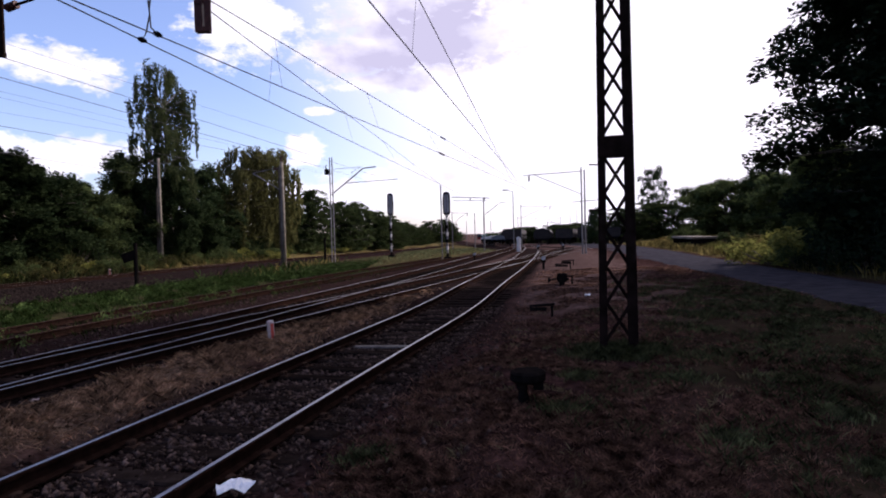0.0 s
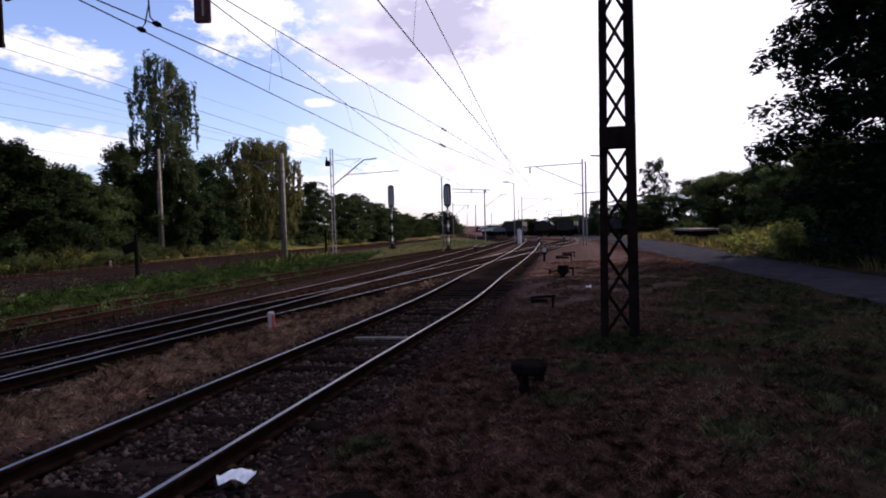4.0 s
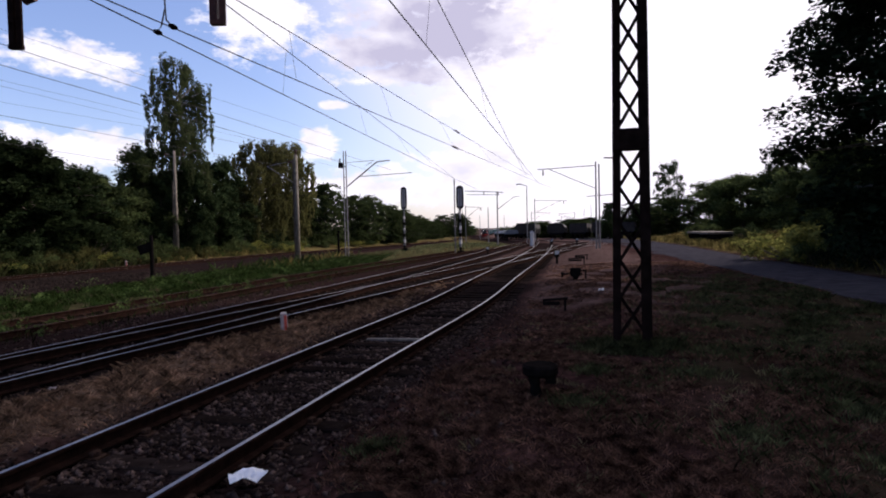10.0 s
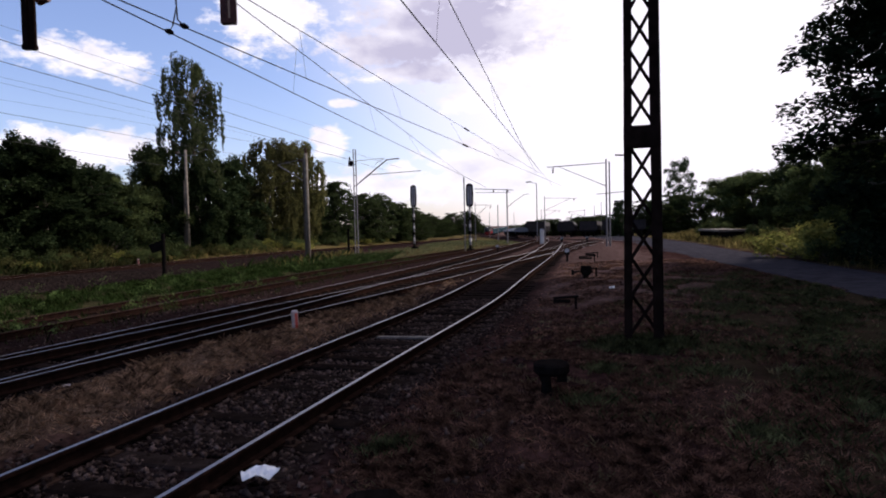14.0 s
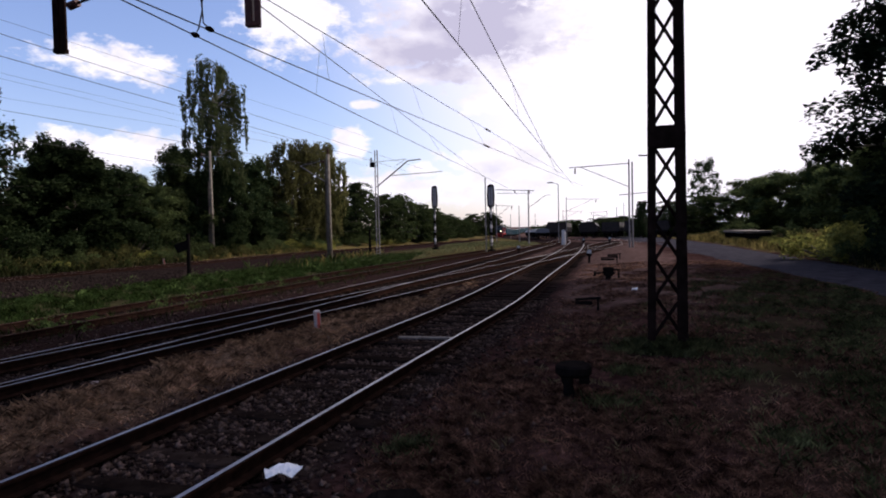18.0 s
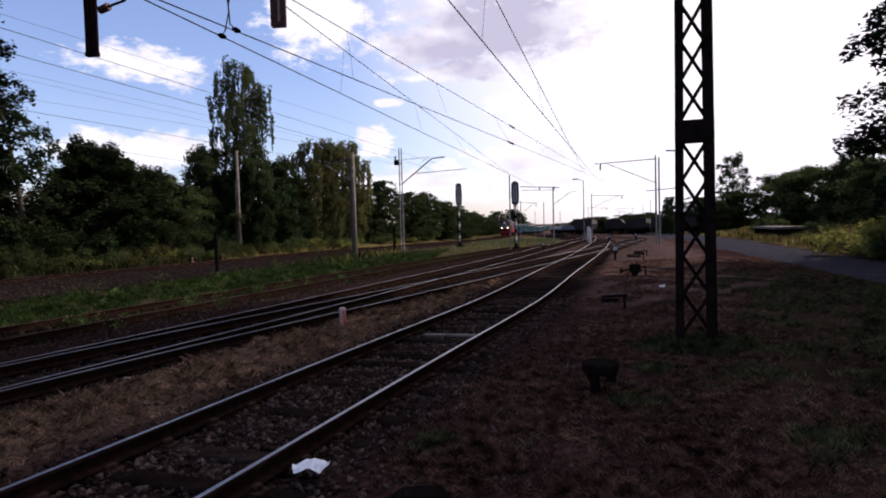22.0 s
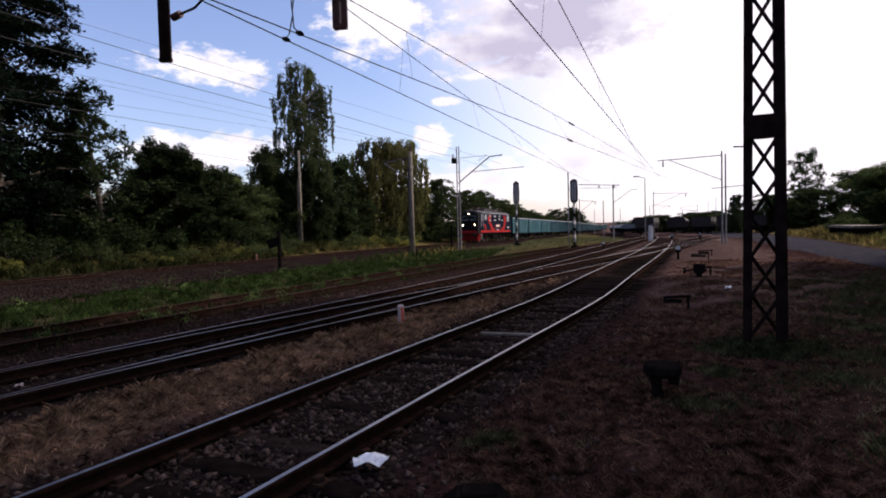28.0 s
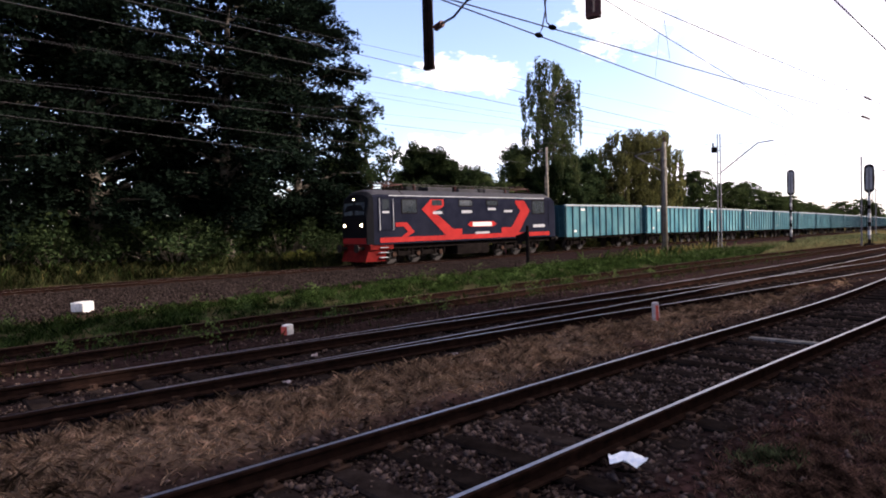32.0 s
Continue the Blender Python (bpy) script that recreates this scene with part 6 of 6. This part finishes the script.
def small_things():
    # white-topped boundary stones
    for x, y, h, w, red, label in ((-3.0, 11.5, 0.38, 0.12, False, "short white concrete marker stone in dry grass"), (-8.95, 8.2, 0.24, 0.17, True, "short white and red marker stone beside a siding"), (-17.3, 8.72, 0.36, 0.40, False, "white painted box in grass by the main line"), (-23.6, 46, 0.5, 0.14, False, "small white marker stone by the main line")):
        z = float(ground_z(x, y))
        t = thing("marker_stone", label, "marker", pose(x, y, z - 0.06, 2, -2, 3 if red else 20))
        part("stone", Mesh().box(-w / 2, -w / 2, 0, w / 2, w / 2, h, 0, 0.02), M["dirty_white" if w < 0.16 else "white_paint"], t)
        if red:
            part("red_face", Mesh().box(-w / 2 + 0.005, -w / 2 - 0.006, 0.04, w / 2 - 0.02, -w / 2 + 0.05, h - 0.03), M["red_paint"], t)
        elif w < 0.2:
            part("dark_face", Mesh().box(-0.005, -w / 2 - 0.005, 0.03, w / 2 - 0.018, -w / 2 + 0.02, h - 0.05), M["red_paint"], t, "worn reddish face")
        if w > 0.3:
            part("slot", Mesh().box(-w / 2 + 0.02, -w / 2 - 0.012, 0.05, w / 2 - 0.02, -w / 2 + 0.01, 0.12), M["iron"], t)
    # crumpled paper
    r = random.Random(8)
    nx, ny = 8, 6
    v = []
    for j in range(ny):
        for i in range(nx):
            v.append(((i / (nx - 1) - 0.5) * 0.27 + r.uniform(-0.012, 0.012), (j / (ny - 1) - 0.5) * 0.2 + r.uniform(-0.012, 0.012), 0.02 + 0.05 * abs(math.sin(i * 0.55 + j * 0.5 + 0.4)) + 0.012 * i * (j % 3 == 1) / nx + r.uniform(0, 0.015)))
    f = [(j * nx + i, j * nx + i + 1, (j + 1) * nx + i + 1, (j + 1) * nx + i) for j in range(ny - 1) for i in range(nx - 1)]
    p = part("paper_litter", Mesh().add(v, f), M["paper"], m=pose(-1.57, 4.78, -0.10, 0, 0, 25))
    sol = p.modifiers.new("thickness", "SOLIDIFY")
    sol.thickness = 0.004
    tagged(p, "crumpled white paper bag lying on ballast beside the rail", "litter")
    p2 = part("paper_litter", Mesh().add([(x * 0.9, y * 0.7, z) for x, y, z in v], f), M["paper"], m=pose(4.35, 17.3, float(ground_z(4.35, 17.3)) + 0.0, 0, 0, 70))
    p2.modifiers.new("thickness", "SOLIDIFY").thickness = 0.004
    tagged(p2, "small white scrap of litter on bare ground", "litter")
    for x, y, turn, k in ((-9.3, 11.5, 10, 0.8), (-7.1, 7.0, 130, 0.45), (-6.2, 5.6, 40, 0.4), (-5.2, 8.1, 75, 0.35)):
        q = part("paper_litter", Mesh().add([(a * k, b * k, c * 0.6) for a, b, c in v], f), M["dirty_white"], m=pose(x, y, float(ground_z(x, y)) + 0.01, 0, 0, turn))
        q.modifiers.new("thickness", "SOLIDIFY").thickness = 0.004
        tagged(q, "small dirty white scrap of litter beside a siding", "litter")
    z = float(ground_z(-0.85, 11.3))
    tagged(part("plank", Mesh().box(-0.62, -0.07, 0, 0.62, 0.07, 0.035, 0, 0.008), M["plank_grey"], m=pose(-0.86, 11.3, z + 0.03, 0, -1, -14)), "pale weathered plank lying between the rails", "plank")
    # point lever and signal wire pulleys
    lever(1.04, 6.87)
    for x, y, w in ((2.44, 13.75, 0.55), (4.75, 22.0, 0.6), (6.4, 30.0, 0.8), (7.4, 33.5, 0.7)):
        pulley_stand(x, y, w)
    # dwarf boxes
    z = float(ground_z(4.55, 21.6))
    t = thing("point_machine_weight", "black iron point lever weight on a short stand", "point lever", pose(4.55, 21.6, z, 0, 0, -10))
    part("weight", Mesh().prism([(-0.15, 0.12), (0.15, 0.12), (0.18, 0.42), (-0.18, 0.42)], -0.14, 0.14), M["iron"], t)
    part("foot", Mesh().box(-0.09, -0.09, -0.05, 0.09, 0.09, 0.14), M["iron"], t)
    part("rod", Mesh().tube([(-0.15, 0, 0.25), (-0.42, 0.0, 0.2)], 0.03, 6), M["iron"], t)
    part("knob", Mesh().disc((-0.45, 0, 0.2), (1, 0, 0), 0.09, 0.08, 10), M["iron"], t)
    # ground signal with white top
    for x, y, h, mt in ((5.8, 32.0, 0.75, "white_paint"), (3.3, 47, 0.6, "white_paint"), (12.4, 58, 0.8, "grey_trim"), (10.4, 60, 0.8, "grey_trim")):
        z = float(ground_z(x, y))
        t = thing("dwarf_signal", "small dwarf signal on a dark post with a white face", "dwarf signal", pose(x, y, z - 0.05, 0, 0, -10))
        part("post", Mesh().tube([(0, 0, 0), (0, 0, h * 0.6)], 0.06, 7), M["iron"], t)
        part("lamp_box", Mesh().box(-0.13, -0.12, h * 0.55, 0.13, 0.12, h, 0, 0.03), M["iron"], t)
        part("face", Mesh().box(-0.1, -0.14, h * 0.72, 0.1, -0.115, h * 0.96), M[mt], t)
    z = float(ground_z(9.5, 67))
    t = thing("white_pillar", "white relay pillar between the tracks", "relay box", pose(9.5, 67, z))
    part("cabinet", Mesh().box(-0.2, -0.2, 0, 0.2, 0.2, 1.45, 0, 0.04), M["white_paint"], t)
    part("cap", Mesh().prism([(-0.25, 1.45), (0.25, 1.45), (0.0, 1.65)], -0.22, 0.22), M["grey_trim"], t)
    # low iron box beside the track
    z = float(ground_z(-0.62, 4.1))
    t = thing("track_stub", "low black iron box half hidden in the grass", "iron box", pose(-0.62, 4.12, z - 0.02, 0, 0, 8))
    part("casing", Mesh().add([(-0.27, -0.18, 0), (0.27, -0.18, 0), (0.27, 0.18, 0), (-0.27, 0.18, 0), (-0.13, -0.12, 0.14), (0.17, -0.12, 0.15), (0.17, 0.12, 0.15), (-0.13, 0.12, 0.14)], [(3, 2, 1, 0), (4, 5, 6, 7), (0, 1, 5, 4), (1, 2, 6, 5), (2, 3, 7, 6), (3, 0, 4, 7)]), M["iron"], t)
    part("lid", Mesh().box(-0.10, -0.09, 0.14, 0.14, 0.09, 0.17, 0, 0.01), M["iron"], t)
    # stacked timber beyond the road
    t = thing("loading_ramp", "low weathered loading ramp with dark open front", "ramp", pose(23.6, 55, float(ground_z(23.6, 55)) - 0.25, 0, 0, -10))
    part("deck", Mesh().box(-1.2, -4, 1.0, 1.2, 4, 1.18, 0, 0.03), M["timber_pole"], t)
    for i in range(4):
        part("support", Mesh().box(-1.1, -3.8 + i * 2.4, -0.1, 1.1, -3.4 + i * 2.4, 1.0), M["iron"], t)


def lever(x, y):
    z = float(ground_z(x, y))
    t = thing("point_lever", "squat dark iron point lever pedestal in dry grass", "point lever", pose(x, y, z - 0.03, 0, 0, -8))
    part("pedestal", Mesh().box(-0.13, -0.10, 0, 0.07, 0.10, 0.05, 0, 0.015), M["iron"], t)
    part("stem", Mesh().tube([(-0.05, 0, 0.04), (-0.06, 0, 0.16), (-0.08, 0, 0.28)], [0.07, 0.055, 0.075], 10), M["iron"], t)
    part("drum", Mesh().tube([(0, 0, 0.27), (0, 0, 0.30), (0, 0, 0.37), (0, 0, 0.395)], [0.17, 0.20, 0.20, 0.175], 18), M["iron"], t, "flat round iron drum")
    part("counterweight", Mesh().box(0.06, -0.07, 0.19, 0.17, 0.07, 0.28, 0, 0.02), M["iron"], t)


def pulley_stand(x, y, w):
    z = float(ground_z(x, y))
    t = thing("wire_pulley_stand", "low black iron signal wire pulley stand", "pulley stand", pose(x, y, z - 0.05, 0, 0, -12))
    part("post", Mesh().bar((w / 2 - 0.06, 0, 0), (w / 2 - 0.06, 0, 0.34), 0.05), M["iron"], t)
    part("crossbar", Mesh().bar((-w / 2, 0, 0.31), (w / 2, 0, 0.35), 0.05, 0.05), M["iron"], t)
    part("shield", Mesh().box(-w / 2, -0.03, 0.2, w / 2 - 0.18, 0.0, 0.28), M["iron"], t)
    for dx in (-0.12, 0.02):
        part("pulley", Mesh().disc((dx, 0, 0.24), (1, 0, 0), 0.05, 0.025, 10), M["iron"], t)


small_things()


# ---- grass, weeds, stones ----
def blades(n, xy, height, width, r, lean=0.5):
    """Bent grass blades as quads; xy (n, 2)."""
    z = ground_z(xy[:, 0], xy[:, 1]) - 0.01
    h = height * (0.5 + r.random(n))
    a = r.random(n) * 6.283
    d = np.stack([np.cos(a), np.sin(a)], 1)
    l = lean * h * r.random(n)
    side = np.stack([-d[:, 1], d[:, 0]], 1) * (width * (0.6 + 0.8 * r.random(n)))[:, None] / 2
    base = np.c_[xy, z]
    tip = np.c_[xy + d * l[:, None], z + h]
    mid = np.c_[xy + d * (l * 0.3)[:, None], z + h * 0.55]
    s3 = np.c_[side, np.zeros(n)]
    return np.stack([base - s3, base + s3, mid + s3 * 0.8, tip, mid - s3 * 0.8], 1)


def scatter(n, x0, x1, y0, y1, r, weight, clump=0.0):
    pts = np.c_[x0 + (x1 - x0) * r.random(n), y0 + (y1 - y0) * r.random(n)]
    w = weight(pts[:, 0], pts[:, 1])
    if clump:
        w = w * smooth(-clump, clump, wobble(pts[:, 0], pts[:, 1], 2.3, 5.0) + 0.6 * wobble(pts[:, 0], pts[:, 1], 6.1, 2.0))
    return pts[r.random(n) < w]


TUFTS = np.array([(-0.65, 5.5, 0.22), (1.35, 6.5, 0.3), (3.7, 8.9, 0.4), (2.2, 9.2, 0.35), (4.3, 7.4, 0.35), (5.4, 9.4, 0.5), (4.0, 6.0, 0.25), (2.6, 5.3, 0.22), (5.6, 7.4, 0.35), (3.1, 7.6, 0.3), (6.6, 11.0, 0.5), (4.9, 11.2, 0.4), (3.4, 4.6, 0.2), (1.9, 7.9, 0.25), (7.2, 9.8, 0.4)])


def weed_clumps():
    """Leafy weeds in clumps along the grass strip and in the old siding."""
    r = np.random.default_rng(17)
    p = np.r_[scatter(1500, -24, -6, 3, 34, r, lambda x, y: ground_zones(x, y)[2] * 0.45 * (x > main_v(y) + 3), 0.6), scatter(500, -14, -4, 2, 24, r, lambda x, y: smooth(1.5, 0.6, np.abs(x - c_v(y))) * 0.7, 0.5)]
    n = len(p)
    h = 0.09 + 0.22 * r.random(n) ** 2
    cs = np.c_[p, ground_z(p[:, 0], p[:, 1]) + h * 0.8]
    ds = unit(np.c_[r.normal(size=(n, 2)) * 0.35, np.ones(n)])
    lv = spray_leaves(cs, ds, h, 80, 0.055, r, 0.0, 0.9, 0.9)
    tagged(new("weeds", soup("weeds", lv, 3, [M["weed"]])), "leafy green weed clumps along the old siding", "weeds", kind="stuff")


def build_grass():
    r = np.random.default_rng(4)

    def put(name, label, mat, pts, h, w, lean=0.6):
        me = soup(name, blades(len(pts), pts, h, w, r, lean), 5, [M[mat]])
        tagged(new(name, me), label, "grass", kind="stuff")

    zone = lambda i: (lambda x, y: ground_zones(x, y)[i])  # noqa: E731
    def dry_strip(n):
        y = -1 + 31 * r.random(n)
        x = (a_v(y) + b2_v(y)) / 2 + 4.4 * r.random(n) - 2.2
        return np.c_[x, y][r.random(n) < zone(1)(x, y)]

    put("dry_grass", "dry tan matted grass between the tracks", "grass_dry", dry_strip(150000), 0.05, 0.007, 3.0)
    ridge = dry_strip(60000)
    put("dry_grass", "taller tufts of dry tan grass on a low ridge", "grass_dry", ridge[wobble(ridge[:, 0], ridge[:, 1], 2.3, 5.0) + 0.6 * wobble(ridge[:, 0], ridge[:, 1], 6.1, 2.0) > 0.05], 0.10, 0.007, 1.7)
    put("green_grass", "green grass strip beside the main line", "grass_green", np.r_[scatter(420000, -24, -4, 2, 54, r, lambda x, y: ground_zones(x, y)[2] * (x < a_v(y) - 1) * smooth(54, 36, y), 0.7)], 0.14, 0.014, 1.0)
    put("meadow_grass", "short meadow grass beside the far tracks", "grass_tuft", scatter(50000, -20, 8, 34, 100, r, lambda x, y: ground_zones(x, y)[2] * (x < a_v(np.clip(y, 0, 70))), 0.8), 0.16, 0.02, 0.8)
    put("green_grass", "sparse green tufts in trodden grass", "grass_tuft", np.r_[scatter(330000, -1, 12, 2, 24, r, lambda x, y: 1.6 * ground_zones(x, y)[2] * (x > a_v(y)) * (x < 7.4 + 0.145 * y), 0.25), scatter(9000, 2.1, 3.7, 8.6, 10.2, r, lambda x, y: smooth(0.75, 0.3, np.hypot(x - 2.86, y - 9.4)))], 0.09, 0.008, 1.2)
    put("base_grass", "longer dark grass round the foot of the mast", "grass_tuft", np.r_[[(2.86, 9.36)]] + r.normal(size=(3200, 2)) * np.array((0.30, 0.17)), 0.13, 0.009, 0.9)
    put("brown_grass", "short brown trodden grass", "grass_brown", np.r_[scatter(420000, -3, 9, 1.5, 11, r, lambda x, y: (1 - ground_zones(x, y)[0]) * smooth(1.3, 2.2, x - a_v(y)), 0.5), scatter(260000, -1, 13, 11, 30, r, lambda x, y: (1 - ground_zones(x, y)[0]) * smooth(1.4, 2.6, x - a_v(y)) * (x < 7.6 + 0.145 * y), 0.7)], 0.05, 0.007, 1.8)
    put("brown_grass", "short matted brown grass near the track", "grass_brown", scatter(110000, -2.5, 4, 1.8, 7, r, lambda x, y: smooth(1.5, 2.3, x - a_v(y)), 2.5), 0.035, 0.006, 2.4)
    put("straw", "loose pale straw lying on trodden ground", "grass_brown", scatter(20000, -3, 9, 1.5, 16, r, lambda x, y: (1 - ground_zones(x, y)[0]) * smooth(1.4, 2.6, x - a_v(y)), 0.6), 0.045, 0.005, 2.6)
    put("straw", "short pale straw specks on trodden ground", "grass_dry", scatter(9000, -3, 9, 1.5, 14, r, lambda x, y: (1 - ground_zones(x, y)[0]) * smooth(1.4, 2.6, x - a_v(y)), 0.3), 0.025, 0.006, 2.0)
    put("pale_tufts", "scattered pale grass tufts on trodden ground", "grass_pale", scatter(150000, -2, 9, 1.5, 15, r, lambda x, y: (1 - ground_zones(x, y)[0]) * smooth(1.5, 2.6, x - a_v(y)) * smooth(0.35, 0.75, wobble(x, y, 3.3, 1.3) * wobble(x, y, 7.7, 4.4) + 0.35 * wobble(x, y, 13.0, 2.2))), 0.055, 0.006, 1.5)
    put("dry_weeds", "dry brown weed stalks beside the old siding", "grass_bank", scatter(9000, -15, -2, 1, 30, r, lambda x, y: smooth(2.0, 0.9, np.abs(x - c_v(y) - 0.9)) * 0.7, 0.2), 0.18, 0.012, 0.7)
    put("gold_grass", "tall yellowed grass on the bank", "grass_gold", np.r_[scatter(150000, -45, -8, -5, 75, r, zone(3), 0.9), scatter(90000, 12, 34, 15, 80, r, zone(3), 0.5)], 0.42, 0.03, 0.7)
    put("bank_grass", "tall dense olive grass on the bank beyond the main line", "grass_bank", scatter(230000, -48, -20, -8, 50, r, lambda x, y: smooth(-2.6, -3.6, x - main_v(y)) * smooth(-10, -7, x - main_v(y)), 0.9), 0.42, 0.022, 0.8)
    tufts = TUFTS[r.integers(0, len(TUFTS), 9000)]
    put("green_tufts", "thick green tufts standing in trodden grass", "grass_tuft", tufts[:, :2] + r.normal(size=(9000, 2)) * tufts[:, 2:] * 0.5, 0.075, 0.007, 1.0)
    put("weeds", "green weeds in the old siding", "grass_green", scatter(60000, -15, 2, -2, 40, r, lambda x, y: smooth(1.8, 0.8, np.abs(x - c_v(y) + 0.4)) * 0.8, 0.25), 0.13, 0.02, 0.8)
    put("gold_grass", "tall grass between main line and trees", "grass_green", scatter(120000, -45, -8, -5, 70, r, lambda x, y: np.where(y < 40, 3, 0.6) * ground_zones(x, y)[3] * (x < 0), 0.5), 0.5, 0.03, 0.7)


build_grass()
weed_clumps()


def build_stones(far):
    """Ballast stones as squashed eight-sided lumps, joined."""
    r = np.random.default_rng(9)
    pts = np.r_[scatter(80000, -7, 3, 1.5, 17, r, lambda x, y: smooth(1.6, 0.9, np.abs(x - a_v(y)))), scatter(40000, -12, 0, 1.5, 18, r, lambda x, y: smooth(2.2, 1.0, np.abs(x - b_v(y) - 0.2)) * 0.8),
                scatter(14000, -3, 4, 2, 12, r, lambda x, y: smooth(3.5, 1.4, x - a_v(y)) * (x > a_v(y) + 1.2) * 0.5), scatter(12000, -14, -4, 2, 22, r, lambda x, y: (x > c_v(y)) * (x < b_v(y) - 1) * 0.5)]
    if far:
        pts = scatter(130000, -31, -10, 2, 38, r, lambda x, y: smooth(-3.8, -2.6, x - main_v(y)) * smooth(0.3, -0.8, x - c_v(y) + 6.4 + 0.12 * np.maximum(y - 8, 0)))
    n = len(pts)
    s = (0.014 + 0.026 * r.random(n) ** 2) * np.where(pts[:, 0] < c_v(np.clip(pts[:, 1], 0, 60)) - 4, 1.9, 1.0)
    c = np.c_[pts, ground_z(pts[:, 0], pts[:, 1]) + s * 0.3]
    octa = np.array([(1, 0, 0), (0, 1, 0), (-1, 0, 0), (0, -1, 0), (0, 0, 1), (0, 0, -1)], float)
    v = octa[None] * (s[:, None, None] * (0.6 + 0.8 * r.random((n, 6, 1)))) + r.normal(size=(n, 6, 3)) * s[:, None, None] * 0.22
    a = r.random(n) * 6.283
    ca, sa = np.cos(a)[:, None], np.sin(a)[:, None]
    v = np.stack([v[..., 0] * ca - v[..., 1] * sa, v[..., 0] * sa + v[..., 1] * ca, v[..., 2] * 0.8], -1) + c[:, None]
    tri = np.array([(0, 1, 4), (1, 2, 4), (2, 3, 4), (3, 0, 4), (1, 0, 5), (2, 1, 5), (3, 2, 5), (0, 3, 5)])
    me = bpy.data.meshes.new("ballast_stones")
    f = (tri[None] + 6 * np.arange(n)[:, None, None]).reshape(-1, 3)
    me.vertices.add(n * 6)
    me.vertices.foreach_set("co", v.reshape(-1).astype(np.float32))
    me.loops.add(f.size)
    me.loops.foreach_set("vertex_index", f.reshape(-1).astype(np.int32))
    me.polygons.add(len(f))
    me.polygons.foreach_set("loop_start", np.arange(0, f.size, 3, dtype=np.int32))
    me.polygons.foreach_set("loop_total", np.full(len(f), 3, dtype=np.int32))
    me.materials.append(M["stone_main" if far else "stone"])
    me.update(calc_edges=True)
    tagged(new("ballast_stones", me), "dark brown main line ballast stones" if far else "brown-grey crushed ballast stones", "ballast", kind="stuff")


build_stones(False)
build_stones(True)


# ---- what moves ----
SPEED, TAIL_AT_END = 15.15, 47.2      # metres a second; the loco's tail along the main line at 32 s


def along_main():
    ys = np.linspace(-80, 1000, 5000)
    xs = np.array([line_main(y) for y in ys])
    s = np.r_[0, np.cumsum(np.hypot(np.diff(xs), np.diff(ys)))]
    return xs, ys, s - np.interp(0.0, ys, s)


def motions():
    xs, ys, s = along_main()

    def at(mid, half):
        p = [(np.interp(mid + d, s, xs), np.interp(mid + d, s, ys)) for d in (-half, half)]
        az = math.degrees(math.atan2(p[1][0] - p[0][0], p[1][1] - p[0][1]))
        z0, z1 = (MAIN_Z - float(fall(q[1])) for q in p)
        return pose((p[0][0] + p[1][0]) / 2, (p[0][1] + p[1][1]) / 2, (z0 + z1) / 2, math.degrees(math.atan2(z1 - z0, 2 * half)), 0, -az)

    times = [0, 4, 8, 12, 16, 20, 23, 25, 27, 28, 29, 30, 30.5, 31, 31.5, 32]
    for ob, back, half in [(LOCO, -9.2, 5.0)] + [(w, 0.75 + 6.75 + 13.5 * i, 4.1) for i, w in enumerate(WAGONS)]:
        walk(ob, [(t, at(TAIL_AT_END + SPEED * (32 - t) + 0.45 * max(0.0, t - 30) + back, half)) for t in times])


motions()
